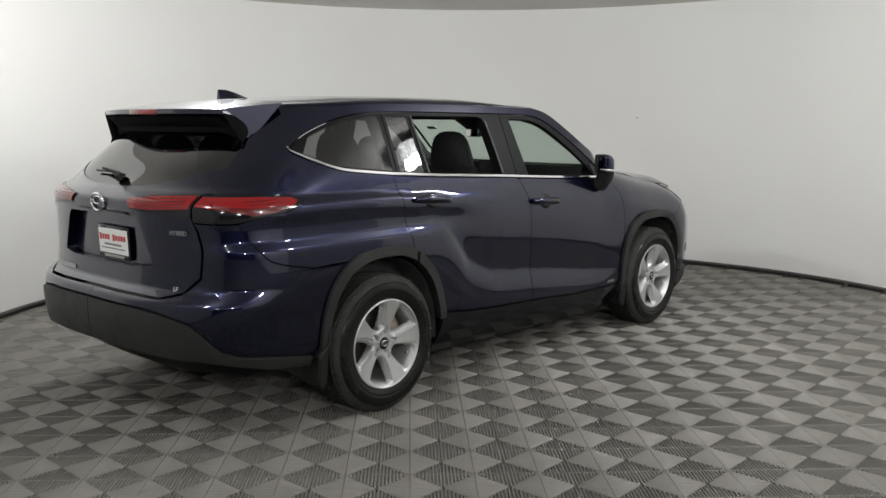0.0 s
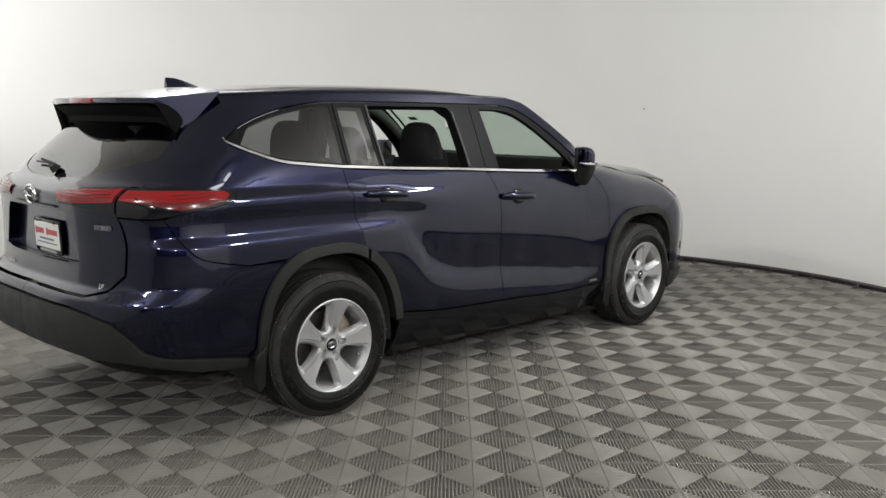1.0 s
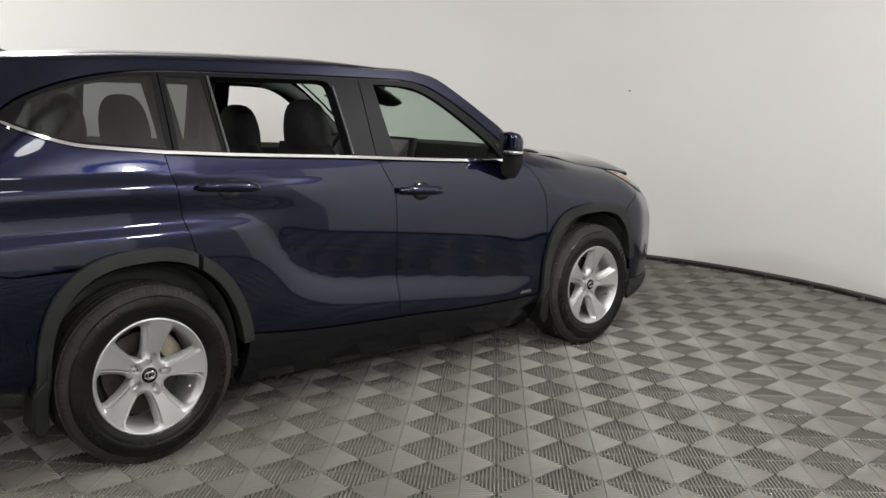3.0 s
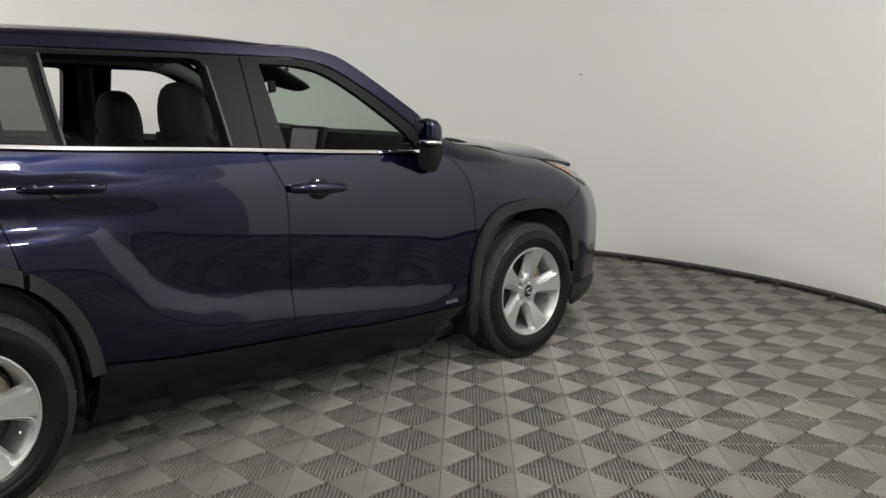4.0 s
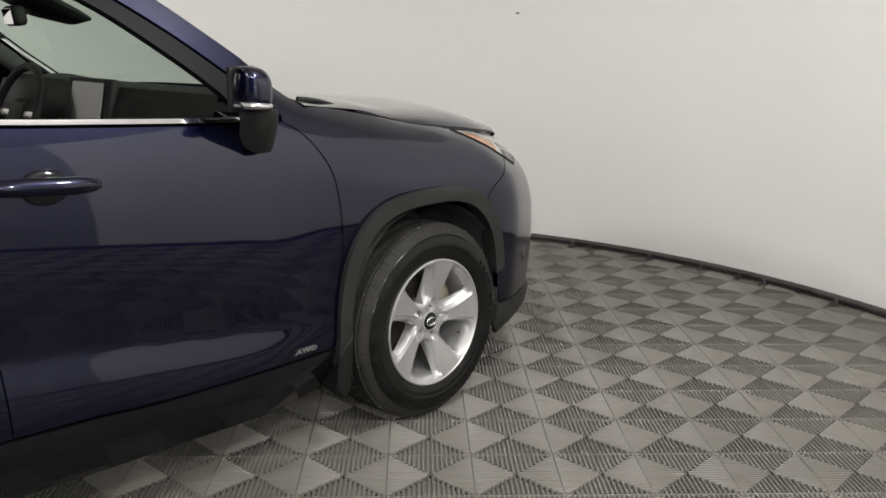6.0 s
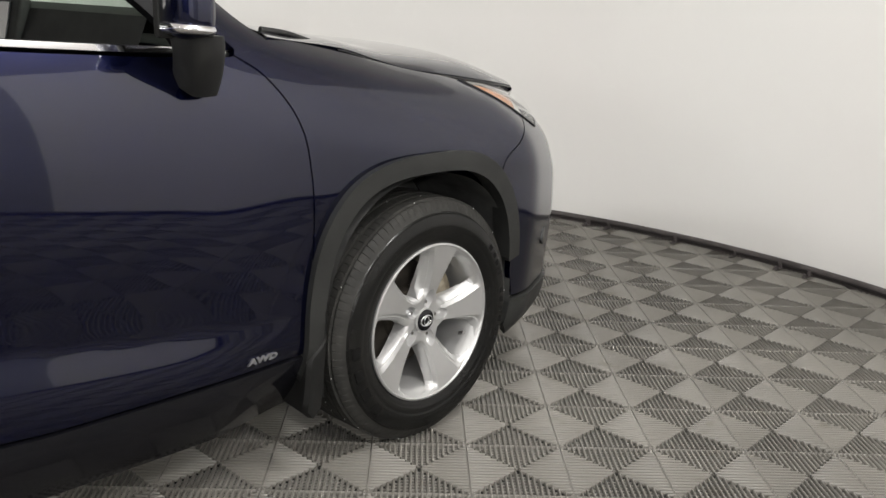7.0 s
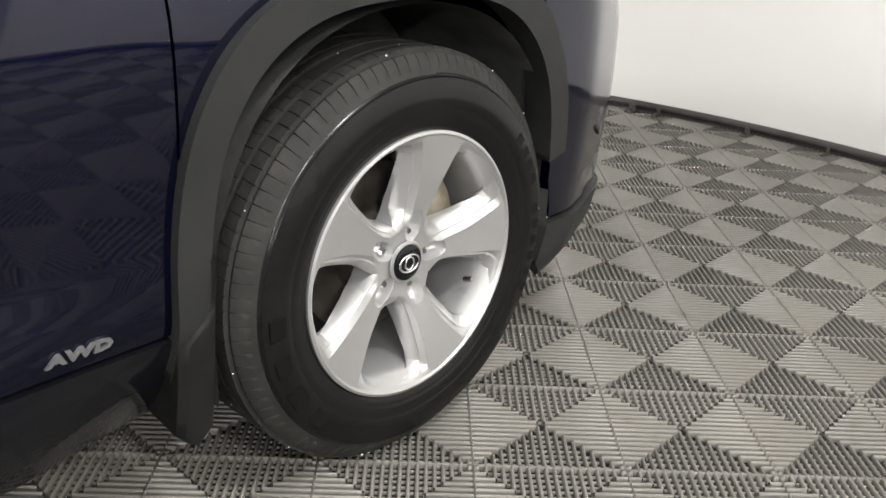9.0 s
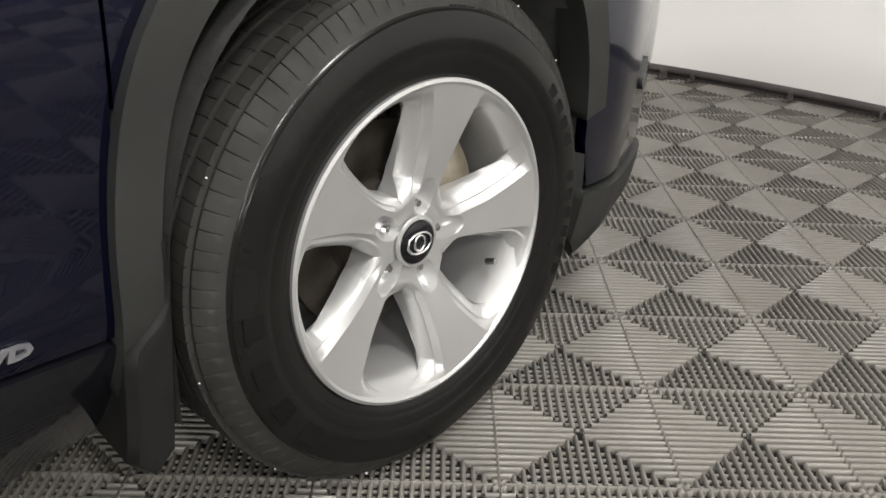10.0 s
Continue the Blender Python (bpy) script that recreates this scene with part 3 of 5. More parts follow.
def side_panels(left):
    # quarter panel, roof rail and windscreen pillar in one pressing
    hatch_edge = seam_line(1.21, 1.60, 24)
    rail_top = [(y, float(roof_edge(y))) for y in np.arange(-0.45, 1.40, 0.08)]
    loop = (GAP_REAR[::-1] + DLO_LOW[::-1] + DLO_TOP[1:] + [(2.225, 1.155), (2.36, 1.172)] + PILLAR_TOP[::-1][1:] + rail_top[::-1] + hatch_edge[::-1]
            + [p for p in LAMP_TOP[::-1] if p[0] > tail_seam(1.21) + 0.01] + LAMP_LOW[1:-2] + spline([(-0.862, 1.08), (-0.79, 0.955), (-0.713, 0.892), (-0.50, 0.845)], 4)
            + [p for p in rear_cut[::-1] if p[1] > 0.845 and p[0] < 0.22])
    panel("body_side", [("S", loop)], PAINT, car, "glossy navy quarter panel and roof rail", left)
    # doors
    cut = [p for p in rear_cut[::-1] if p[0] > 0.215 and p[1] > sill_z(p[0]) + 0.005]
    belt_r = [(y, float(belt(y)) - 0.002) for y in np.linspace(1.20, 0.15, 14)]
    rear = new("rear_door")
    rear.parent = car
    panel("door_skin", [("S", GAP_REAR + cut + [(y, float(sill_z(y))) for y in np.linspace(0.475, 1.30, 10)] + GAP_MID[::-1] + belt_r)], PAINT, rear, "", left)
    belt_f = [(y, float(belt(y)) - 0.002) for y in np.linspace(2.20, 1.25, 12)]
    front = new("front_door")
    front.parent = car
    panel("door_skin", [("S", GAP_MID + [(y, float(sill_z(y))) for y in np.linspace(1.36, 2.38, 12)] + GAP_FRONT[::-1] + belt_f)], PAINT, front, "", left)
    # wing
    low = [p for p in front_cut[::-1] if p[0] < 3.14 and p[1] > 0.40]
    top = spline([(3.087, 1.068), (2.993, 1.086), (2.857, 1.107), (2.605, 1.157), (2.447, 1.184), (2.36, 1.190)], 4)
    lamp_under = spline([(3.087, 1.068), (3.161, 1.031), (3.237, 0.996), (3.33, 0.948)], 4)
    loop = GAP_FRONT + low + spline([(3.145, 0.768), (3.17, 0.835), (3.24, 0.876), (3.295, 0.918), (3.33, 0.948)], 4)[1:-1] + lamp_under[::-1] + top[1:] + [(2.27, 1.185)]
    panel("wing", [("S", loop)], PAINT, car, "", left)
    # sill below the doors
    ys = np.linspace(0.46, 2.45, 30)
    loop = [(y, float(sill_z(np.clip(y, .47, 2.43))) - 0.004) for y in ys] + [(y, 0.205) for y in ys[::-1]]
    panel("sill", [("S", loop)], GLOSS_BLACK, car, "gloss dark sill under the doors", left, off=0.004, depth=0.05)
    # flares
    for nm, (c, a, h), ahead, behind in (("rear_wheel_flare", REAR_ARCH, 2.1, 2.9), ("front_wheel_flare", FRONT_ARCH, 2.8, 3.0)):
        lo = 8 if c < 1 else 10
        outer, inner = arch(c, a, h, lo, 180, 56, ahead=ahead, behind=behind), arch(c, a - 0.050, h - 0.052, lo, 180, 56, ahead=ahead, behind=behind)
        outer.append((outer[-1][0] - 0.004, 0.31 if c > 1 else 0.345))
        inner.append((inner[-1][0] - 0.004, 0.31 if c > 1 else 0.345))
        if c > 1:
            panel(nm, [("S", outer + inner[::-1])], CLADDING, car, "", left, off=0.020, depth=0.06, gap=0.0)
            continue
        # the rear flare is cut at the door's gap
        for lo_y, hi_y in ((-9, 0.213), (0.217, 9)):
            a_, b_ = ([p for p in line if lo_y < p[0] < hi_y] for line in (outer, inner))
            panel(nm, [("S", a_ + b_[::-1])], CLADDING, car, "", left, off=0.020, depth=0.06, gap=0.0)
    # chrome belt line and gloss black window surround
    low = DLO_LOW[2:] + [(y, float(belt(y)) + 0.003) for y in np.linspace(0.2, 2.20, 40)]
    up = [(y - 0.004 if y < -0.45 else y, z + 0.0125) for y, z in low]
    panel("chrome_belt", [("S", low + up[::-1])], CHROME, car, "", left, off=0.008, depth=0.012, gap=0.0, step=0.02)


both(side_panels)


def windows(left):
    g = dict(gap=0.0, step=0.03)
    t = [p for p in DLO_TOP]
    inner_top = [(y, z - 0.016) for y, z in t]
    top_at = curve(*sorted({round(p[0], 4): p[1] for p in t if p[0] > -0.48}.items()))
    low_at = lambda y: float(np.where(y < 0.13, np.interp(y, [p[0] for p in DLO_LOW[5:]], [p[1] for p in DLO_LOW[5:]]), belt(y))) + 0.018
    # quarter window
    ys = np.linspace(-0.475, 0.165, 26)
    q = [(y, min(low_at(y), float(top_at(y)) - 0.004)) for y in ys] + [(y, float(top_at(y)) - 0.005) for y in ys[::-1]]
    panel("quarter_window", [("S", q)], SHADE_GLASS, car, "dark privacy glass", left, off=-0.006, depth=0.0, **g)
    fr = [(-0.425, 1.395)] + [(y, low_at(y) + 0.008) for y in np.linspace(-0.37, 0.14, 16)] + [(y, float(top_at(y)) - 0.02) for y in np.linspace(0.14, -0.36, 16)]
    panel("window_frame", [("S", q, [fr])], SATIN_BLACK, car, "", left, off=-0.004, depth=0.03, **g)
    # rear door: fixed pane, opening and frame
    ys = np.linspace(0.172, 1.21, 30)
    outer = [(y, low_at(y)) for y in ys] + [(y, float(top_at(y)) - 0.005) for y in ys[::-1]]
    fixed = [(0.195, low_at(0.195) + 0.006), (0.395, low_at(0.395) + 0.006), (0.365, 1.575), (0.195, 1.58)]
    opening = [(0.425, low_at(0.425)), (1.062, low_at(1.062) + 0.001)] + spline([(1.062, low_at(1.062) + 0.01), (1.05, 1.40), (1.036, 1.545), (1.01, 1.575), (0.96, 1.581)], 4)[1:] + [(0.40, 1.583)]
    panel("rear_door_frame", [("S", outer, [fixed, opening])], SATIN_BLACK, car, "gloss black window frame and pillar", left, off=-0.004, depth=0.05, **g)
    panel("rear_door_pane", [("S", fixed)], SHADE_GLASS, car, "", left, off=-0.008, depth=0.0, **g)
    # front door: opening and frame
    ys = np.linspace(1.216, 2.185, 30)
    outer = [(y, low_at(y)) for y in ys] + [(y, max(float(top_at(y)) - 0.005, low_at(y) + 0.002)) for y in ys[::-1]]
    opening = [(1.335, low_at(1.335)), (2.09, low_at(2.09) + 0.001)] + spline([(2.09, low_at(2.09) + 0.012), (2.02, 1.262), (1.90, 1.358), (1.72, 1.482), (1.58, 1.545), (1.46, 1.562), (1.30, 1.566)], 4)[1:]
    panel("front_door_frame", [("S", outer, [opening])], SATIN_BLACK, car, "gloss black window frame and pillar", left, off=-0.004, depth=0.022, **g)


both(windows)

# window channel rubbers, right side only seen from near
for pts in ([(0.418, 1.262), (0.405, 1.40), (0.393, 1.583)], [(1.072, 1.235), (1.058, 1.40), (1.043, 1.55)]):
    for lf in (1, -1):
        line = spline(pts, 4)
        at, n = on_body("S", np.array(line), 0.001)
        part("window_channel", tube([(lf * p[0], p[1], p[2]) for p in at], 0.006, 6), STRIP, car, "grey edge strip", smooth=60)

# ---- roof, windscreen, bonnet ----


def roof_row(y, n=25):
    z = float(roof_edge(y)) if y < 1.42 else float(np.interp(y, [p[0] for p in PILLAR_TOP], [p[1] for p in PILLAR_TOP]))
    x = float(body_x(y, z))
    k = float(smoothstep(0.9, 1.60, y))
    rise = 0.052 - 0.037 * k - 0.012 * float(1 - smoothstep(-0.45, 0.1, y))
    return [(x * math.copysign(abs(math.sin(a)) ** (2 / 2.5), a), y + 0.05 * k * math.cos(a) ** 2, z + rise * math.cos(a) ** (2 / 2.5)) for a in np.linspace(-math.pi / 2, math.pi / 2, n)]


part("roof", loft([roof_row(y) for y in np.linspace(-0.452, 1.60, 40)]), PAINT, car, "glossy navy roof panel", smooth=60)


def screen_row(p, lift=0.0):
    y, z = p
    x = float(body_x(y, z)) - 0.004
    k = float(smoothstep(1.53, 2.36, y))
    bow, rise = 0.05 + 0.08 * k, 0.014
    return [(x * u, y + bow * (1 - u * u) - (0.05 if k == 0 else 0), z + rise * (1 - abs(u) ** 2.4) + lift) for u in np.linspace(-1, 1, 25)]


rows = [screen_row(p) for p in PILLAR_TOP if p[0] >= 1.58]
ob = part("windscreen", loft(rows), CLEAR_GLASS, car, "clear greenish windscreen", smooth=60)
# black ceramic border and sensor housing behind the glass
edge = [[(p[0] * f, p[1], p[2] - 0.004) for f in (0.94, 0.90)] for p in (r[-1] for r in rows)]
for s in (1, -1):
    part("windscreen_border", loft([[(s * q[0], q[1], q[2]) for q in r] for r in edge]), GLOSS_BLACK, car, smooth=60)


hood_z = curve((2.30, 1.20), (2.447, 1.184), (2.65, 1.160), (2.74, 1.135), (2.884, 1.102), (3.07, 1.080), (3.24, 1.059), (3.46, 1.028))
hood_x = curve((2.74, 0.790), (2.884, 0.800), (3.07, 0.788), (3.24, 0.762), (3.46, 0.712))


def hood_edge(y):
    k = float(smoothstep(2.62, 2.90, y))
    return float(body_x(y, hood_z(y))) * (1 - k) + float(hood_x(y)) * k


def bonnet_row(y, n=41):
    """Across the bonnet: a short steep facet at each edge, a raised shoulder and a gentle crown."""
    x, z = hood_edge(y), float(hood_z(y))
    out = []
    for u in np.sign(np.linspace(-1, 1, n)) * (1 - (1 - np.abs(np.linspace(-1, 1, n))) ** 1.5):
        c, e = 1 - abs(u) ** 2.2, 1 - math.exp(-(1 - abs(u)) / 0.055)
        front = float(smoothstep(3.15, 3.50, y))
        fwd = 0.26 * c * float(smoothstep(2.9, 3.4, y)) + 0.15 * c * (1 - float(smoothstep(2.36, 2.9, y)))
        out.append((x * u, y + fwd, z + 0.034 * e * (1 - 0.75 * front) * float(0.15 + 0.85 * smoothstep(2.45, 2.95, y)) + (0.026 + 0.022 * float(smoothstep(2.6, 3.0, y))) * c * (1 - 0.7 * front)))
    return out


rows = [bonnet_row(y) for y in np.linspace(2.36, 3.46, 30)]
rows.append([(p[0], p[1] + 0.012, p[2] - 0.012) for p in rows[-1]])
rows.append([(p[0], p[1] - 0.01, p[2] - 0.022) for p in rows[-1]])
rows = [[(math.copysign(abs(r[0][0]) - 0.012, r[0][0]), r[0][1], r[0][2] - 0.012)] + r + [(math.copysign(abs(r[-1][0]) - 0.012, r[-1][0]), r[-1][1], r[-1][2] - 0.012)] for r in rows]
part("bonnet", loft(rows), PAINT, car, "glossy navy bonnet", smooth=60)
cowl = [[(x, 2.34 + 0.13 * (1 - (x / 0.8) ** 2) + dy, 1.165 + dz) for x in np.linspace(-0.78, 0.78, 15)] for dy, dz in ((-0.10, -0.02), (0.0, -0.024), (0.06, -0.006), (0.10, -0.02))]
part("cowl_grille", loft(cowl), TRIM, car, "black plastic cowl under the windscreen", smooth=60)

for s in (1, -1):
    line = spline([(s * 0.715, 2.42, 1.206), (s * 0.722, 2.50, 1.198), (s * 0.725, 2.59, 1.176)], 4)
    part("cowl_end", tube(line, list(np.linspace(0.009, 0.004, len(line))), 8), TRIM, car, "black cowl corner behind the bonnet", smooth=60)

# ---- tail ----
hatch = new("tailgate")
hatch.parent = car
GLASS_LOW = spline([(0.0, 1.232), (0.25, 1.243), (0.45, 1.270), (0.58, 1.305)], 4)


def sym(pts):
    """A loop from the right half's points, from the lower middle to the upper middle."""
    return list(pts) + [(-x, z) for x, z in pts[::-1] if x > 1e-6]


seam_hi = end_line(1.215, 1.33, 6)
hatch_side = [(0.0, 0.735), (0.30, 0.733), (0.56, 0.731), (0.65, 0.755), (0.735, 0.83), (0.745, 0.95), (0.72, 1.05), (0.700, 1.10), (0.700, 1.215)]
g_end = end_line(1.335, 1.335, 1)[0]
skin = sym(hatch_side + [p for p in seam_hi if p[0] > 0.70] + [g_end] + GLASS_LOW[::-1])
recess = sym([(0.0, 0.850), (0.34, 0.856), (0.450, 0.870), (0.440, 0.90), (0.365, 1.055), (0.33, 1.09), (0.0, 1.09)])
lampcut = [(0.262, 1.18), (0.30, 1.128), (0.45, 1.12), (0.697, 1.10), (0.697, 1.213), (0.45, 1.203)]
panel("tailgate_skin", [("R", skin, [recess])], PAINT, hatch, "glossy navy tailgate", depth=0.055)
panel("number_plate_recess", [("R", recess)], PAINT, hatch, "", off=-0.050, depth=0.0, gap=0)
glass_loop = sym(GLASS_LOW + [g_end] + end_line(1.345, 1.50, 8) + [(0.0, 1.50)])
panel("rear_window", [("R", glass_loop)], REAR_GLASS, hatch, "dark tinted rear window", off=-0.004, depth=0.0, gap=0.0)
inner = sym([(0.0, 1.262), (0.25, 1.272), (0.45, 1.298), (0.56, 1.335), (0.56, 1.49), (0.0, 1.49)])
panel("rear_window_border", [("R", glass_loop, [inner])], GLOSS_BLACK, hatch, "", off=-0.006, depth=0.0, gap=0.0)


def lamps(left):
    s = -1 if left else 1
    # lamp on the body, wrapping the corner
    zt = np.linspace(1.083, 1.210, 10)
    a = [(float(tail_seam(z)), float(z)) for z in zt]
    top = [p for p in LAMP_TOP if p[0] > a[-1][0] + 0.01]
    low = [p for p in LAMP_LOW if p[0] > a[0][0] + 0.01]
    side = top[::-1] + low[1:] + a
    e = end_line(1.083, 1.210, 10)
    rear = e + [(0.704, 1.212), (0.704, 1.09)]
    lamp = new("tail_lamp")
    lamp.parent = car
    panel("housing", [("S", side), ("R", rear)], GLOSS_BLACK, lamp, "gloss black lamp housing", left, off=0.003, gap=0.001)
    red_side = [p for p in ((-0.56, 1.172), (-0.585, 1.188), (-0.75, 1.196), (float(tail_seam(1.197)), 1.197))]
    red_side += [(float(tail_seam(z)), z) for z in (1.175, 1.15)] + [(-0.80, 1.116), (-0.70, 1.128), (-0.60, 1.149)]
    rr = [(float(body_x(tail_seam(z), z)), z) for z in (1.15, 1.175, 1.197)] + [(0.712, 1.198), (0.712, 1.16)]
    panel("red_lens", [("S", red_side), ("R", rr)], RED_LENS, lamp, "glossy red lens", left, off=0.009, depth=0.006, gap=0.0)
    for k, (y0, z0, z1) in enumerate(((-0.82, 1.180, 1.184), (-0.81, 1.166, 1.170), (-0.80, 1.152, 1.156), (-0.78, 1.141, 1.144))):
        rib = [(y0, z0 - 0.006), (-0.72, z0 - 0.004), (-0.63, z0 + 0.005), (-0.63, z0 + 0.007), (-0.72, z0), (y0, z0 - 0.002)]
        panel("lens_rib", [("S", rib)], RED_DARK, lamp, "", left, off=0.0105, depth=0.002, gap=0.0)
    low = [(-0.605, 1.150), (-0.70, 1.129), (-0.80, 1.117), (float(tail_seam(1.151)) + 0.004, 1.151), (float(tail_seam(1.160)) + 0.004, 1.160), (-0.76, 1.146), (-0.66, 1.156)]
    panel("lens_lower", [("S", low)], RED_DARK, lamp, "dark red lower lens", left, off=0.0112, depth=0.002, gap=0.0)
    # lamp on the tailgate
    lamp2 = new("tailgate_lamp")
    lamp2.parent = hatch
    panel("housing", [("R", lampcut)], GLOSS_BLACK, lamp2, "", left, off=0.004, gap=0.001)
    red = [(0.275, 1.176), (0.305, 1.140), (0.45, 1.138), (0.688, 1.150), (0.688, 1.204), (0.45, 1.196)]
    panel("red_lens", [("R", red)], RED_LENS, lamp2, "glossy red lens", left, off=0.009, depth=0.006, gap=0.0)
    for z0, x0 in ((1.148, 0.33), (1.160, 0.31), (1.172, 0.30), (1.184, 0.31)):
        rib = [(x0 + 0.03, z0 + 0.002), (0.50, z0), (0.66, z0 + 0.008), (0.66, z0 + 0.010), (0.50, z0 + 0.003), (x0 + 0.03, z0 + 0.004)]
        panel("lens_rib", [("R", rib)], RED_DARK, lamp2, "", left, off=0.0105, depth=0.002, gap=0.0)
    # rear bumper
    gapline = spline([(-0.50, 0.843), (-0.713, 0.890), (-0.79, 0.953), (-0.858, 1.078)], 4)
    sm = seam_line(0.655, 1.078, 20)
    lip = [(-0.470, 0.397), (-0.60, 0.420), (-0.736, 0.443), (-0.83, 0.457), (-0.901, 0.470), (-0.967, 0.497), (-0.997, 0.533)]
    side = [p for p in rear_cut if p[0] < -0.2 and 0.400 < p[1] < 0.845] + lip + [(float(tail_seam(0.585)), 0.585)] + sm[:-1] + [(float(tail_seam(1.078)), 1.078)] + gapline[::-1]
    e = end_line(0.585, 1.078, 22)
    rear = e + [(0.706, 1.085), (0.727, 1.05), (0.752, 0.95), (0.742, 0.825), (0.655, 0.748), (0.56, 0.724), (0.0, 0.727), (0.0, 0.681), (0.471, 0.678), (0.60, 0.664), (0.651, 0.654), (0.746, 0.629)]
    panel("rear_bumper", [("S", side), ("R", rear)], PAINT, car, "glossy navy rear bumper", left)
    # black lower bumper
    sm = seam_line(0.445, 0.579, 10)
    side = [(-0.478, 0.391), (-0.478, 0.343), (-0.60, 0.358), (-0.75, 0.380), (-0.90, 0.418)] + sm + [(y, z - 0.005) for y, z in lip[::-1][:-1]]
    e = end_line(0.445, 0.579, 10)
    rear = [(0.0, 0.462), (0.40, 0.462)] + e + [(0.746, 0.623), (0.651, 0.648), (0.60, 0.658), (0.471, 0.672), (0.0, 0.675)]
    panel("bumper_cladding", [("S", side), ("R", rear)], CLADDING, car, "grey plastic lower rear bumper", left, off=0.010, depth=0.03)
    e = end_line(0.24, 0.48, 8)
    panel("rear_valance", [("S", [(-0.50, 0.39), (-0.50, 0.25)] + seam_line(0.24, 0.48, 8)), ("R", [(0.0, 0.24)] + e + [(0.0, 0.48)])], SATIN_BLACK, car, "dark rear valance", left, off=-0.09, depth=0)
    # nose
    sm = seam_line(0.36, 0.93, 20, nose_seam)
    low = [p for p in front_cut if p[0] > 3.15 and p[1] > 0.36]
    hl = [(3.33, 0.945), (3.417, 0.905), (float(nose_seam(0.93)), 0.93)]
    side = spline([(3.145, 0.768), (3.17, 0.835), (3.24, 0.876), (3.295, 0.918), (3.33, 0.945)], 4) + hl[1:2] + sm[::-1] + [(3.26, 0.36)] + low
    e = end_line(0.36, 0.93, 20, nose_seam)
    front = [(0.0, 0.36)] + e + [(0.30, 0.955), (0.0, 0.96)]
    panel("front_bumper", [("S", side), ("F", front)], PAINT, car, "glossy navy front bumper", left)
    sm = seam_line(0.22, 0.355, 8, nose_seam)
    side = [(3.24, 0.355), (3.22, 0.27), (3.27, 0.22)] + sm
    e = end_line(0.22, 0.355, 8, nose_seam)
    panel("front_lip", [("S", side), ("F", [(0.0, 0.22)] + e + [(0.0, 0.355)])], CLADDING, car, "", left, off=0.012)
    fog = [(3.455, 0.51), (3.480, 0.49), (3.490, 0.54), (3.470, 0.56)]
    panel("fog_lamp", [("S", fog)], STRIP, car, "small grey fog lamp bezel", left, off=0.006, depth=0.01)
    # head lamp
    lamp = new("head_lamp")
    lamp.parent = car
    low_line = spline([(3.089, 1.067), (3.161, 1.033), (3.237, 0.998), (3.33, 0.948), (3.417, 0.908)], 4)
    sgn = -1 if left else 1

    def lamp_at(a, b, off=0.0):
        """A place on the lens: a along it from its rear tip, b from its lower edge up to the bonnet."""
        i = a * (len(low_line) - 1)
        y0, z0 = (float(np.interp(i, range(len(low_line)), [p[m] for p in low_line])) for m in (0, 1))
        x0 = float(body_x(y0, z0))
        y1 = 3.095 + 0.365 * a
        x1, z1 = hood_edge(y1) - 0.004, float(hood_z(y1)) - 0.012
        bulge = (0.022 * 4 * b * (1 - b)) * min(1.0, 3 * a) + off
        return (sgn * (x0 + (x1 - x0) * b + bulge * 0.85), y0 + (y1 - y0) * b + bulge * 0.35, z0 + (z1 - z0) * b + bulge * 0.4)

    def lamp_patch(name, a0, a1, b0, b1, off, mat, label=""):
        rows = [[lamp_at(a, (b0(a) if callable(b0) else b0) * (1 - t) + (b1(a) if callable(b1) else b1) * t, off) for t in np.linspace(0, 1, 9)] for a in np.linspace(a0, a1, 17)]
        bm = loft(rows)
        if not left:
            bmesh.ops.reverse_faces(bm, faces=bm.faces)
        return part(name, bm, mat, lamp, label, smooth=60)
    lamp_patch("lens", 0.0, 1.0, 0.0, 1.0, 0.0, LENS, "clear head lamp lens")
    lamp_patch("reflector", 0.0, 1.0, 0.0, 1.0, -0.035, LAMP_INNER, "grey head lamp interior")
    lamp_patch("amber_reflector", 0.10, 0.72, 0.06, lambda a: 0.74 - 0.20 * a, -0.014, AMBER, "amber side reflector")
    lamp_patch("chrome_strip", 0.06, 0.90, lambda a: 0.80 - 0.20 * a, 0.93, -0.016, LAMP_INNER, "bright strip above the reflector")
    gasket = [lamp_at(a, 0.0, 0.001) for a in np.linspace(0, 1, 14)]
    part("lamp_gasket", tube(gasket, 0.0042, 6), GLOSS_BLACK, lamp, "black lamp gasket", smooth=60)
    # thin black tube draws the shade of the bonnet's shut line
    shut = [(sgn * (hood_edge(y) + 0.001), float(y), float(hood_z(y)) - 0.007) for y in np.linspace(2.62, 3.46, 24)]
    part("bonnet_gap", tube(shut, 0.0045, 6), GLOSS_BLACK, car, "black strip for the shade in the gap along the bonnet", smooth=60)
    e = end_line(0.935, 1.02, 8, nose_seam)
    panel("lens_front", [("F", e + [(0.40, 1.02), (0.40, 0.958)])], LENS, lamp, "", left, off=0.002)
    panel("reflector_front", [("F", e + [(0.40, 1.02), (0.40, 0.958)])], LAMP_INNER, lamp, "", left, off=-0.04, depth=0)


both(lamps)

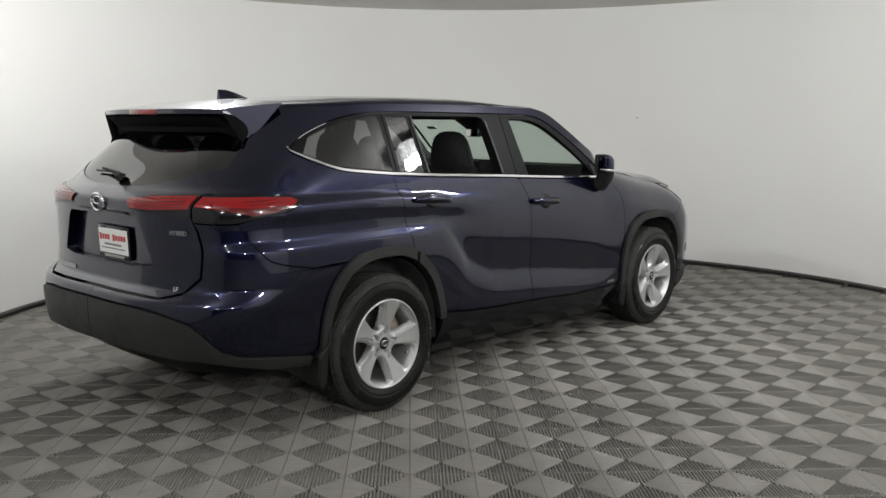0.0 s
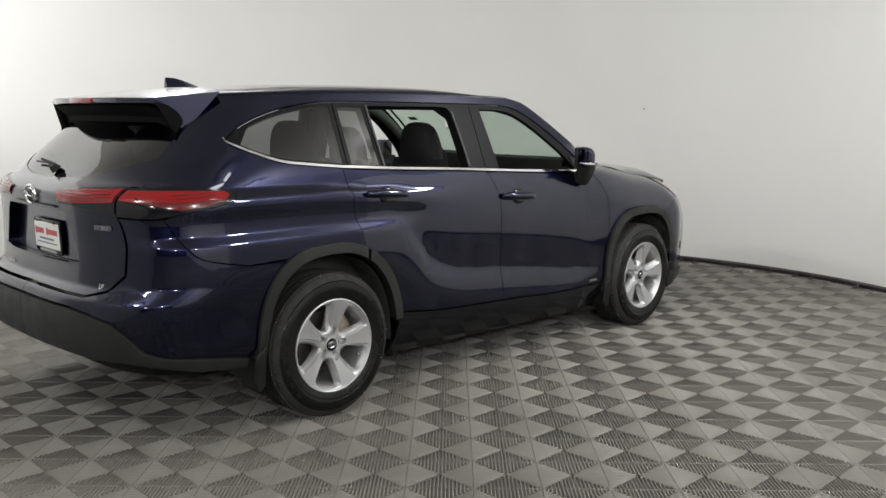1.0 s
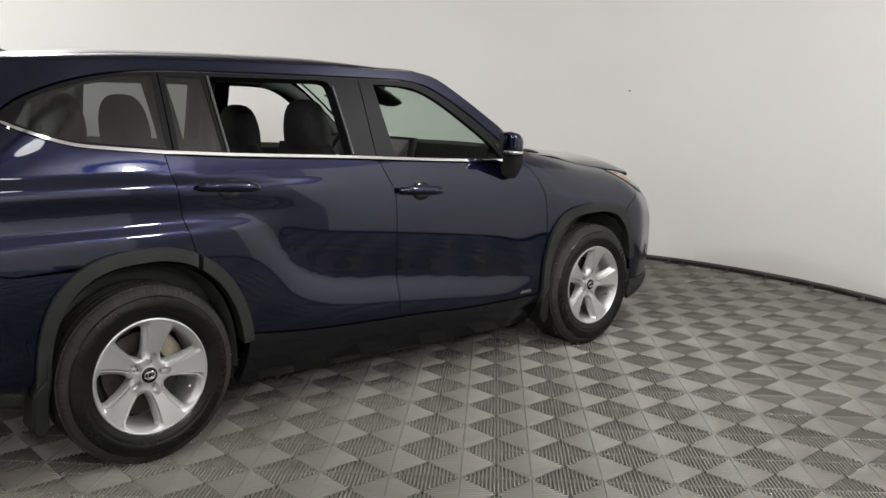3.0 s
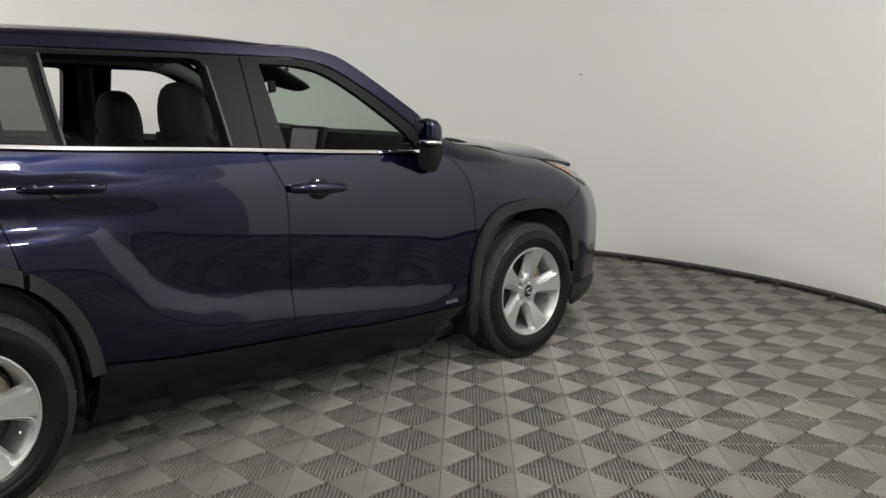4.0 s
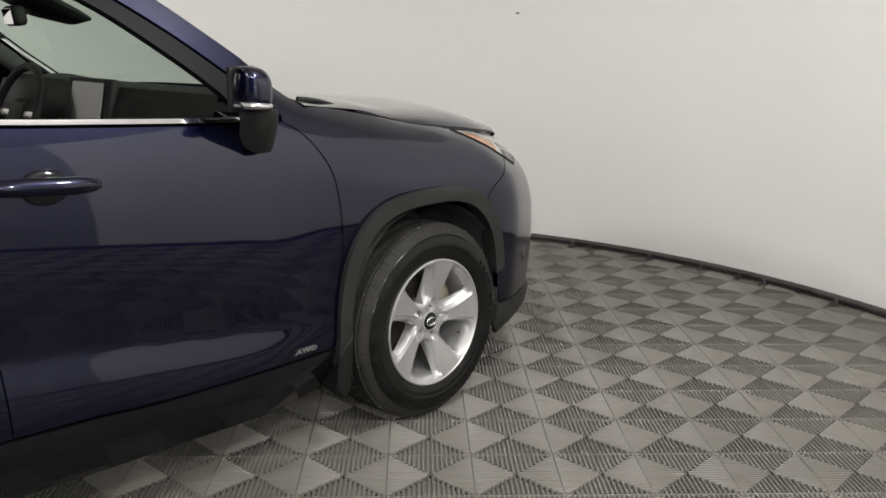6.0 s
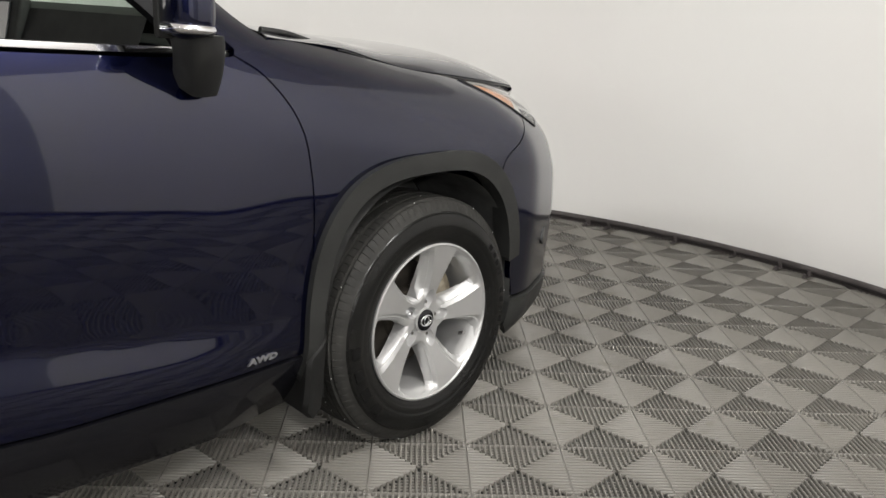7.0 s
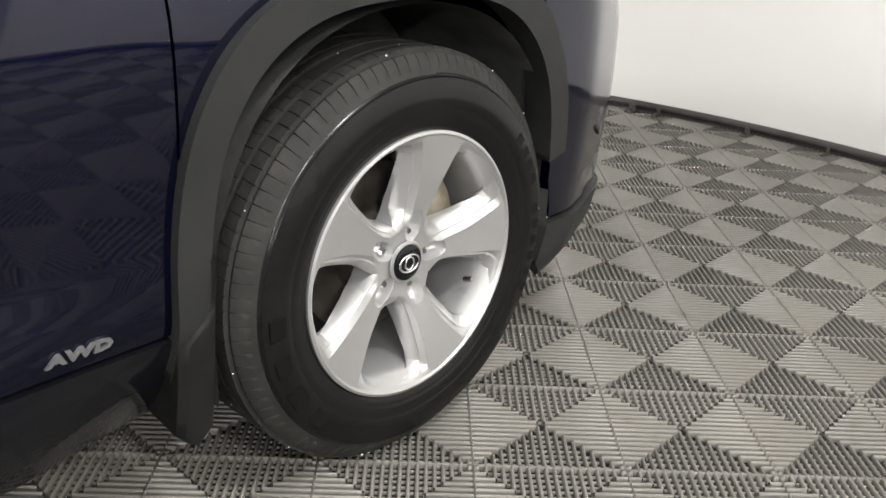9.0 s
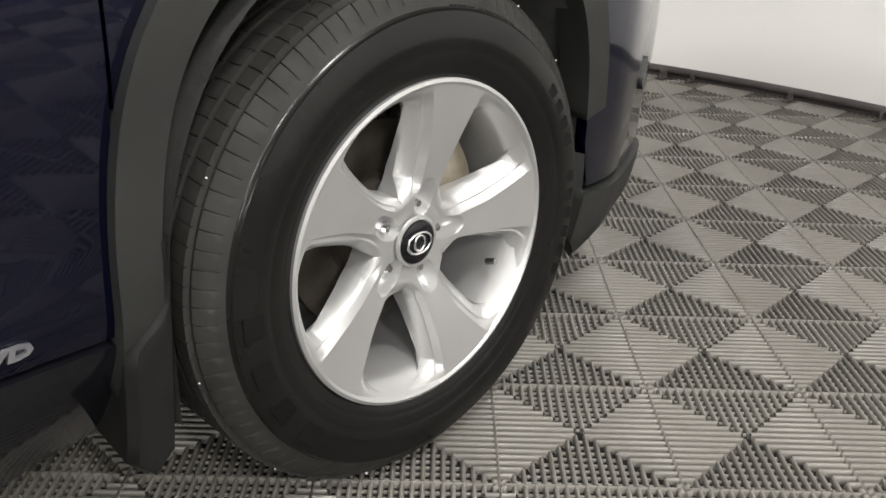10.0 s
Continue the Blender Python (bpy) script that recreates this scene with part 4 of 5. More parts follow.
# tailgate spoiler over the rear window, with side fins
rows = []
for u in np.linspace(-1, 1, 31):
    c = 1 - abs(u) ** 2.6
    xr = 0.665 * u
    y_front, z_front = -0.44, float(roof_edge(-0.44)) + 0.040 * max(1 - (abs(u) * 0.95) ** 2.5, 0) ** 0.4
    y_edge = -0.735 - 0.095 * c
    z_edge = 1.600 + 0.004 * c
    xe = 0.585 * u
    rows.append([(xr, y_front, z_front + 0.002), (xr * 0.975, y_front - 0.12, z_front * 0.55 + (z_edge + 0.022) * 0.45), (xe * 1.03, y_edge + 0.05, z_edge + 0.018), (xe, y_edge, z_edge + 0.010),
                 (xe, y_edge - 0.002, z_edge - 0.012), (xe * 1.01, y_edge + 0.02, z_edge - 0.022), (xe * 1.05, -0.66 - 0.03 * c, 1.522 + 0.008 * c), (xe * 1.08, -0.64 - 0.055 * c, 1.475 + 0.008 * c), (xe * 1.08, -0.60, 1.47)])
bm = loft(rows)
bm.verts.ensure_lookup_table()
n = len(rows[0])
for k in (0, len(rows) - 1):
    bm.faces.new([bm.verts[k * n + i] for i in range(n)])
bmesh.ops.recalc_face_normals(bm, faces=bm.faces)
part("spoiler", bm, PAINT, hatch, "glossy navy roof spoiler", smooth=35)
under = [[r[5], r[6], r[7]] for r in rows[1:-1]]
part("spoiler_underside", loft([[(p[0], p[1] - 0.006, p[2] - 0.004) for p in r] for r in under]), MATT_BLACK, hatch, "gloss black spoiler underside", smooth=40)


def fin_rows(s_, low, high):
    """Side of the spoiler between the body's seam and the wing's tip, over a share of its height that changes from front to rear."""
    rows = []
    for u in np.linspace(0, 1, 9):
        row = []
        for k in np.linspace(low(u), high(u), 9):
            zf = 1.425 + 0.187 * k
            yf = float(tail_seam(zf)) - 0.006
            xf = float(body_x(yf + 0.006, zf)) - 0.003
            zr, yr, xr = 1.440 + 0.160 * k, -0.668 - 0.072 * k, 0.652 - 0.064 * k
            row.append((s_ * (xf + (xr - xf) * u + 0.012 * math.sin(math.pi * u)), yf + (yr - yf) * u, zf + (zr - zf) * u))
        rows.append(row)
    return rows


for s_ in (1, -1):
    for nm, low, high, mat, words in (("spoiler_fin", lambda u: 0.0, lambda u: 0.56 + 0.38 * u, MATT_BLACK, "matt black spoiler side fin"),
                                      ("spoiler_side", lambda u: 0.565 + 0.38 * u, lambda u: 1.0, PAINT, "glossy navy spoiler side")):
        rows2 = fin_rows(s_, low, high)
        bm = loft(rows2)
        loft([[(x - s_ * 0.03, y + 0.012, z) for x, y, z in r] for r in rows2], bm)
        loft([rows2[-1], [(x - s_ * 0.03, y + 0.012, z) for x, y, z in rows2[-1]]], bm)
        bmesh.ops.recalc_face_normals(bm, faces=bm.faces)
        part(nm, bm, mat, hatch, words, smooth=40)
bm = block((0.27, 0.03, 0.028), (0, -0.822, 1.600), 0.009, 2)
part("high_brake_light", bm, RED_LENS, hatch, "red brake light strip in the spoiler", smooth=40)

# shark-fin aerial
rows = []
for y, h, w in ((-0.37, 0.052, 0.014), (-0.365, 0.054, 0.020), (-0.32, 0.050, 0.026), (-0.27, 0.036, 0.030), (-0.21, 0.014, 0.026), (-0.18, 0.003, 0.010)):
    z0 = float(roof_edge(y)) + 0.046
    rows.append([(-w, y, z0), (-w * 0.55, y, z0 + h * 0.6), (-w * 0.18, y, z0 + h), (w * 0.18, y, z0 + h), (w * 0.55, y, z0 + h * 0.6), (w, y, z0)])
bm = loft(rows, closed=True, cap=True)
bmesh.ops.recalc_face_normals(bm, faces=bm.faces)
part("aerial_fin", bm, PAINT, car, "navy shark-fin roof aerial", smooth=40)

# rear wiper, badge, plate, lettering
wiper = new("rear_wiper")
wiper.parent = hatch


def tail_at(x, z, off=0.0):
    at, n = on_body("R", np.array([[x, z]]), off)
    return Vector(at[0]), Vector(n[0])


p0, n0 = tail_at(0.02, 1.262, 0.02)
bm = tube([tail_at(x, z, 0.024)[0] for x, z in ((0.05, 1.262), (0.0, 1.268), (-0.08, 1.279), (-0.20, 1.29))], [0.014, 0.014, 0.009, 0.006], 8)
part("wiper_arm", bm, TRIM, wiper, smooth=50)
bm = tube([tail_at(x, z, 0.012)[0] for x, z in ((0.05, 1.272), (-0.1, 1.284), (-0.28, 1.285))], 0.006, 6)
part("wiper_blade", bm, RUBBER, wiper, smooth=50)
bm = bmesh.new()
bmesh.ops.create_cone(bm, cap_ends=True, segments=16, radius1=0.026, radius2=0.018, depth=0.03, matrix=Matrix.Translation(p0) @ n0.to_track_quat("Z", "Y").to_matrix().to_4x4())
part("wiper_hub", bm, TRIM, wiper, smooth=40)


def ring(at, n, rx, ry, t, bm=None, up=(0, 0, 1)):
    """An oval ring on a surface."""
    m = Matrix.Translation(at) @ Vector(n).to_track_quat("Z", "Y").to_matrix().to_4x4()
    return tube([m @ Vector((rx * math.cos(a), ry * math.sin(a), 0)) for a in np.linspace(0, math.tau, 28, endpoint=False)], t, 6, bm, True)


p, n = tail_at(0.0, 1.150, 0.008)
bm = ring(p, n, 0.062, 0.043, 0.0075)
part("badge", bm, CHROME, hatch, "oval chrome badge", smooth=60)
part("badge_inner_ring", ring(p + Vector((0, -0.002, 0.010)), n, 0.042, 0.019, 0.005), CHROME, hatch, smooth=60)
bar = loft([[tail_at(x, z, 0.012)[0] for x in np.linspace(-0.27, 0.27, 13)] for z in (1.100, 1.106, 1.112)])
part("tailgate_bar", bar, PAINT, hatch, smooth=60)

plate = new("number_plate")
plate.parent = hatch
plate.matrix_basis = Matrix.Translation((0.055, -1.052, 0.945)) @ pose(0, 0, 0, 2, 0, 0)
part("plate_frame", block((0.318, 0.010, 0.168), (0, 0.002, 0), 0.006, 2), GLOSS_BLACK, plate, "black plate frame", smooth=30)
part("plate_board", block((0.292, 0.006, 0.128), (0, -0.004, 0.004), 0.003, 1), WHITE_PLATE, plate, "white dealer plate with red print")
for k in range(10):
    h = 0.034 if k in (0, 5) else 0.026
    if k != 4:
        part("plate_bar", block((0.020, 0.002, h), (-0.122 + 0.027 * k, -0.0078, 0.024)), RED_PRINT, plate)
part("plate_bar", block((0.17, 0.002, 0.010), (0, -0.0078, -0.012)), GREY_PRINT, plate)
part("plate_bar", block((0.24, 0.002, 0.006), (0, -0.0078, -0.032)), GREY_PRINT, plate)
part("frame_print", block((0.20, 0.002, 0.014), (0, -0.0042, -0.071)), STEEL, plate)
for x in (-0.10, 0.10):
    part("plate_screw", block((0.014, 0.006, 0.012), (x, -0.008, 0.072), 0.003, 1), TRIM, plate)


def stick(bm, at, n, name, mat, parent, up=Vector((0, 0, 1))):
    """Lays flat work (in its xy plane) on the body."""
    n = Vector(n).normalized()
    x = up.cross(n).normalized()
    y = n.cross(x)
    m = Matrix((x, y, n)).transposed().to_4x4()
    m.translation = at
    bmesh.ops.transform(bm, matrix=m, verts=bm.verts)
    return part(name, bm, mat, parent)


p, n = tail_at(0.630, 1.035, 0.004)
stick(lettering("HYBRID", 0.029, bold=0.0008), p, n, "hybrid_lettering", BADGE, hatch)
for k in range(9):
    p, n = tail_at(-0.52 + 0.025 * k, 0.785, 0.004)
    stick(block((0.014, 0.022, 0.004)), p, n, "model_name_bar", CHROME, hatch)
p, n = tail_at(0.610, 0.768, 0.004)
stick(lettering("LE", 0.030, bold=0.001), p, n, "trim_level_lettering", CHROME, hatch)


def side_details(left):
    s = -1 if left else 1

    def at(y, z, off=0.0):
        p, n = on_body("S", np.array([[y, z]]), off)
        return Vector((s * p[0][0], p[0][1], p[0][2])), Vector((s * n[0][0], n[0][1], n[0][2]))
    # door handles: a bar over a round cup
    for nm, y, z in (("rear_door_handle", 0.375, 1.118), ("front_door_handle", 1.455, 1.040)):
        h = new(nm)
        h.parent = car
        pts, rad = [], []
        for u in np.linspace(-1, 1, 13):
            p, n = at(y + 0.142 * u, z - 0.018 * u * 0.5, 0.012 + 0.020 * (1 - u ** 4))
            pts.append(p)
            rad.append(0.015 + 0.009 * (1 - u ** 4))
        part("grip", tube(pts, rad, 10), PAINT, h, "navy pull handle", smooth=60)
        p, n = at(y + 0.125, z - 0.009, 0.022)
        part("grip_end", block((0.02, 0.03, 0.026), p, 0.006, 2), CHROME, h, "chrome handle tip", smooth=50)
        # flat black oval stands in for the shade in the navy finger cup
        p, n = at(y + 0.01, z - 0.003, 0.001)
        bm = bmesh.new()
        bmesh.ops.create_uvsphere(bm, u_segments=24, v_segments=12, radius=1.0)
        bmesh.ops.scale(bm, vec=(0.062, 0.046, 0.012), verts=bm.verts)
        x = Vector((0, 1, 0)) * s
        m = Matrix((x - n * x.dot(n), n.cross(x), n)).transposed().to_4x4()
        m.translation = p
        bmesh.ops.transform(bm, matrix=m, verts=bm.verts)
        part("cup", bm, GLOSS_BLACK, h, "finger recess drawn as a black oval for its shade", smooth=60)
    # door mirror, folded in: its cap faces outwards
    mir = new("door_mirror")
    mir.parent = car
    rows = []
    for dx, wy, wz in ((-0.020, 0.046, 0.056), (-0.012, 0.053, 0.063), (0.030, 0.057, 0.066), (0.052, 0.053, 0.061), (0.068, 0.041, 0.048), (0.075, 0.020, 0.026)):
        ring_ = []
        for a in np.linspace(0, math.tau, 28, endpoint=False):
            cs, sn = math.cos(a), math.sin(a)
            yy = math.copysign(abs(cs) ** 0.6, cs) * wy - (0.012 if sn > 0 else -0.004) * abs(sn) ** 2
            zz = math.copysign(abs(sn) ** 0.6, sn) * wz * (1 - 0.12 * cs * (sn > 0))
            ring_.append((s * (0.985 + dx), 2.036 + 0.84 * yy, 1.262 + zz))
        rows.append(ring_)
    bm = loft(rows, closed=True, cap=True)
    bmesh.ops.recalc_face_normals(bm, faces=bm.faces)
    part("mirror_cap", bm, PAINT, mir, "navy mirror cap", smooth=50)
    part("mirror_rim", block((0.024, 0.096, 0.130), (s * 0.957, 2.036, 1.262), 0.010, 2), TRIM, mir, smooth=40)
    part("mirror_pane", block((0.004, 0.082, 0.105), (s * 0.944, 2.036, 1.262), 0.0015, 1), MIRROR, mir, "mirror glass")
    strip = spline([(s * 1.000, 1.984, 1.222), (s * 1.044, 1.990, 1.221), (s * 1.058, 2.026, 1.219), (s * 1.046, 2.064, 1.216), (s * 1.005, 2.075, 1.214)], 4)
    part("indicator_strip", tube(strip, 0.0105, 8), CHROME, mir, "silver indicator strip", smooth=60)
    rows = []
    for k in np.linspace(0, 1, 7):
        cx, cy, cz = 0.985 - 0.085 * k ** 1.5, 2.066 + 0.045 * k, 1.205 - 0.115 * k
        wx, wy = 0.056 - 0.012 * k, 0.044 - 0.002 * k
        rows.append([(s * (cx + wx * math.copysign(abs(math.cos(t)) ** 0.5, math.cos(t))), cy + wy * math.copysign(abs(math.sin(t)) ** 0.5, math.sin(t)), cz - 0.02 * math.cos(t) * k) for t in np.linspace(0, math.tau, 20, endpoint=False)])
    bm = loft(rows, closed=True, cap=True)
    bmesh.ops.recalc_face_normals(bm, faces=bm.faces)
    part("mirror_foot", bm, TRIM, mir, "black mirror foot", smooth=40)
    sail = [(2.09, 1.185), (2.20, 1.172), (2.10, 1.252), (2.06, 1.262)]
    panel("mirror_sail", [("S", sail)], TRIM, car, "", left, off=0.001, depth=0.01)
    # wheel drive badge on the front door
    p, n = at(2.262, 0.408, 0.003)
    bm = lettering("AWD", 0.034, 0.0025, 0.0016)
    bmesh.ops.scale(bm, vec=(1.05, 0.62, 1), verts=bm.verts)
    bmesh.ops.transform(bm, matrix=Matrix(((1, 0.25, 0, 0), (0, 1, 0, 0), (0, 0, 1, 0), (0, 0, 0, 1))), verts=bm.verts)
    stick(bm, p, n, "awd_lettering", BADGE, car)
    # mud flaps
    for nm, y0, z0 in (("front_mud_flap", 2.43, 0.195), ("rear_mud_flap", -0.425, 0.215)):
        rows = []
        for k in np.linspace(0, 1, 13):
            z = z0 + 0.30 * k
            end = math.sqrt(max(1 - ((0.10 - k) / 0.10) ** 2, 0.02)) if k < 0.10 else 1.0
            w, x1 = 0.15 * (0.6 + 0.4 * end), 0.955 - 0.018 * (1 - k)
            a0, a1 = y0 - 0.034 * end - 0.016 * math.exp(-k * 6) + 0.044 * float(smoothstep(0.55, 0.75, k)), y0 + 0.030 * end - 0.012 * (1 - k)
            rows.append([(s * (x1 - w), a0 + 0.01, z), (s * (x1 - 0.012), a0, z), (s * x1, a0 + 0.010, z), (s * (x1 + 0.002), (a0 + a1) / 2, z), (s * x1, a1 - 0.006, z), (s * (x1 - 0.010), a1, z), (s * (x1 - w), a1, z)])
        bm = loft(rows, closed=True, cap=True)
        bmesh.ops.recalc_face_normals(bm, faces=bm.faces)
        part(nm, bm, FLAP, car, "black plastic mud flap", smooth=40)
    # wheel wells
    for nm, c, a, h in (("rear_wheel_well", REAR_C, 0.405, 0.47), ("front_wheel_well", FRONT_C, 0.395, 0.455)):
        line = arch(c, a, h, -2, 182, 36, 0.36)
        line = [(line[0][0], 0.33)] + line + [(line[-1][0], 0.24)]
        xs = [0.93, 0.88, 0.80, 0.70, 0.58]
        rows = []
        for i, (y, z) in enumerate(line):
            w = 0.006 * (1 if i % 6 < 2 else 0)
            rows.append([(s * x, c + (y - c) * (1 - (w if 0 < j < 4 else 0)), z - (w if 0 < j < 4 else 0)) for j, x in enumerate(xs)])
        bm = loft(rows)
        back = [bm.verts.new((s * 0.575, y, z)) for y, z in line]
        bm.faces.new(back)
        part(nm, bm, WELL, car, "matt black wheel well liner", smooth=40)


both(side_details)

# underbody
bm = block((1.40, 3.5, 0.12), (0, 1.45, 0.35), 0.03, 1)
part("underbody", bm, MATT_BLACK, car, "dark underbody")
part("exhaust_muffler", block((0.8, 0.26, 0.13), (0, -0.60, 0.37), 0.05, 3), SATIN_BLACK, car, smooth=40)

# ---- wheels: built once round the x axis (outer face at x = +), copied to the four corners ----
TYRE_R, RIM_R = 0.376, 0.243


def tyre_mesh():
    """Tyre with circumferential grooves and shoulder slits."""
    segs = 480
    prof = [(-0.10, 0.236), (-0.112, 0.255), (-0.1225, 0.30), (-0.118, 0.338), (-0.108, 0.358), (-0.098, 0.367)]
    tread = []
    for a, b in ((-0.092, -0.060), (-0.052, -0.018), (-0.010, 0.010), (0.018, 0.052), (0.060, 0.092)):
        tread += [(a, 0.366), (a + 0.0005, 0.3745), ((a + b) / 2, 0.376), (b - 0.0005, 0.3745), (b, 0.366)]
    out = [(0.098, 0.367), (0.106, 0.360), (0.112, 0.350), (0.116, 0.343), (0.1215, 0.336), (0.1235, 0.333), (0.128, 0.331), (0.1325, 0.315), (0.134, 0.300), (0.1335, 0.285), (0.1320, 0.283),
           (0.1315, 0.279), (0.1305, 0.266), (0.128, 0.262), (0.127, 0.258), (0.122, 0.246), (0.116, 0.238)]
    prof = prof + tread + out
    bm = bmesh.new()
    rows = []
    for k in range(segs):
        step = k % 5
        a = math.tau / 96 * (k // 5 + (0.0, 0.05, 0.09, 0.14, 0.55)[step])
        row = []
        for x, r in prof:
            rr, aa = r, a
            if 0.060 < abs(x) < 0.1125 and r > 0.34 and step == (2 if x > 0 else 1):
                rr = r - (0.005 if abs(x) < 0.10 else 0.003)
            if abs(x) < 0.053 and r > 0.37 and (k // 5 + int(abs(x) * 300)) % 2 == 1 and step == 2:
                rr = r - 0.004
            if abs(x) > 0.055 and r > 0.34:
                aa = a + 0.25 * (abs(x) - 0.09)
            row.append(bm.verts.new((x, rr * math.cos(aa), rr * math.sin(aa))))
        rows.append(row)
    for k in range(segs):
        p, q = rows[k], rows[(k + 1) % segs]
        for i in range(len(prof) - 1):
            f = bm.faces.new((p[i], q[i], q[i + 1], p[i + 1]))
            mid = abs((prof[i][0] + prof[i + 1][0]) / 2)
            f.material_index = 1 if (prof[i][1] > 0.337 and mid < 0.121) else 0
    bmesh.ops.recalc_face_normals(bm, faces=bm.faces)
    return bm


def polar(r, a, x):
    return (x, r * math.cos(radians(a)), r * math.sin(radians(a)))


def arc_bar(r0, r1, a0, a1, x, t, bm=None):
    """A raised bar on the side wall, bent round the axle."""
    bm = bm or bmesh.new()
    rows = []
    for a in np.linspace(a0, a1, 5):
        rows.append([polar(r0, a, x - 0.004), polar(r0, a, x + t), polar(r1, a, x + t), polar(r1, a, x - 0.004)])
    loft(rows, bm, True, True)
    return bm


def rim_barrel():
    prof = [(-0.095, 0.243), (-0.095, 0.232), (-0.080, 0.222), (-0.04, 0.212), (0.03, 0.208), (0.080, 0.212), (0.106, 0.221), (0.117, 0.231), (0.124, 0.234), (0.127, 0.238), (0.125, RIM_R), (0.115, RIM_R)]
    return lathe(prof, 96)


SPOKE_R = (0.030, 0.058, 0.076, 0.082, 0.088, 0.098, 0.112, 0.13, 0.16, 0.19, 0.205, 0.214, 0.222, 0.229, 0.236)
SPOKE_GAP = (0.0, 0.0, 0.4, 4.5, 8.0, 11.5, 14.0, 15.6, 16.8, 17.2, 16.8, 15.2, 11.5, 6.0, 0.3)
SPOKE_FACE = (0.090, 0.092, 0.0945, 0.0955, 0.0965, 0.098, 0.101, 0.1045, 0.1105, 0.116, 0.1185, 0.120, 0.1215, 0.1228, 0.124)
SPOKE_BACK = (0.038, 0.038, 0.042, 0.043, 0.045, 0.047, 0.050, 0.058, 0.070, 0.083, 0.090, 0.096, 0.100, 0.104, 0.107)
face_lo = curve((0.03, -36.0), (0.06, -26.0), (0.09, -14.5), (0.13, -11.0), (0.18, -10.5), (0.23, -11.0))
face_hi = curve((0.03, 36.0), (0.06, 20.0), (0.09, 9.5), (0.13, 9.5), (0.18, 11.5), (0.23, 14.0))
# drop below the flat face, over the share of the way from the face's edge to the spoke's edge
FLANK_F = (0.0, 0.06, 0.30, 0.42, 0.52, 0.86, 1.0)
FLANK_D = (0.0, 0.0030, 0.0125, 0.0115, 0.0140, 0.0260, 0.0350)


def spoke_mesh(mid):
    """One broad tapering spoke: a flat face with crisp edges, grooved flanks falling away, a deep lug pocket at its root."""
    bm = bmesh.new()
    rows = []
    radii = sorted(set([*SPOKE_R, *np.linspace(0.034, 0.11, 28).tolist(), *np.linspace(0.11, 0.236, 14).tolist()]))
    for r in radii:
        gap = float(np.interp(r, SPOKE_R, SPOKE_GAP))
        top, low = 36 - gap + 1.5 * min(gap / 15, 1), -36 + gap + 1.5 * min(gap / 15, 1)
        face, back = float(np.interp(r, SPOKE_R, SPOKE_FACE)), float(np.interp(r, SPOKE_R, SPOKE_BACK))
        k = float(smoothstep(0.062, 0.105, r)) * (1 - 0.85 * float(smoothstep(0.205, 0.236, r)))
        lo, hi = max(float(face_lo(r)), low), min(float(face_hi(r)), top)
        line = [(hi + (top - hi) * f, d) for f, d in zip(FLANK_F[::-1], FLANK_D[::-1])]
        line += [(hi + (lo - hi) * f, 0.0) for f in np.linspace(0, 1, 20)[1:-1]]
        line += [(lo + (low - lo) * f, d) for f, d in zip(FLANK_F, FLANK_D)]
        row = [polar(r, mid + top + 0.5, back)]
        for a, d in line:
            # pocket: an oval bowl with steep sides
            u, v = (r * math.cos(radians(a)) - 0.067) / 0.029, r * math.sin(radians(a)) / 0.0165
            q = u * u + v * v
            dip = 0.024 * (1 - q ** 2.2) if q < 1 else 0.0
            row.append(polar(r, mid + a, face - d * k - dip))
        row.append(polar(r, mid + low - 0.5, back))
        rows.append(row)
    loft(rows, bm)
    bmesh.ops.recalc_face_normals(bm, faces=bm.faces)
    if sum(f.normal.x * f.calc_area() for f in bm.faces) < 0:
        bmesh.ops.reverse_faces(bm, faces=bm.faces)
    return bm


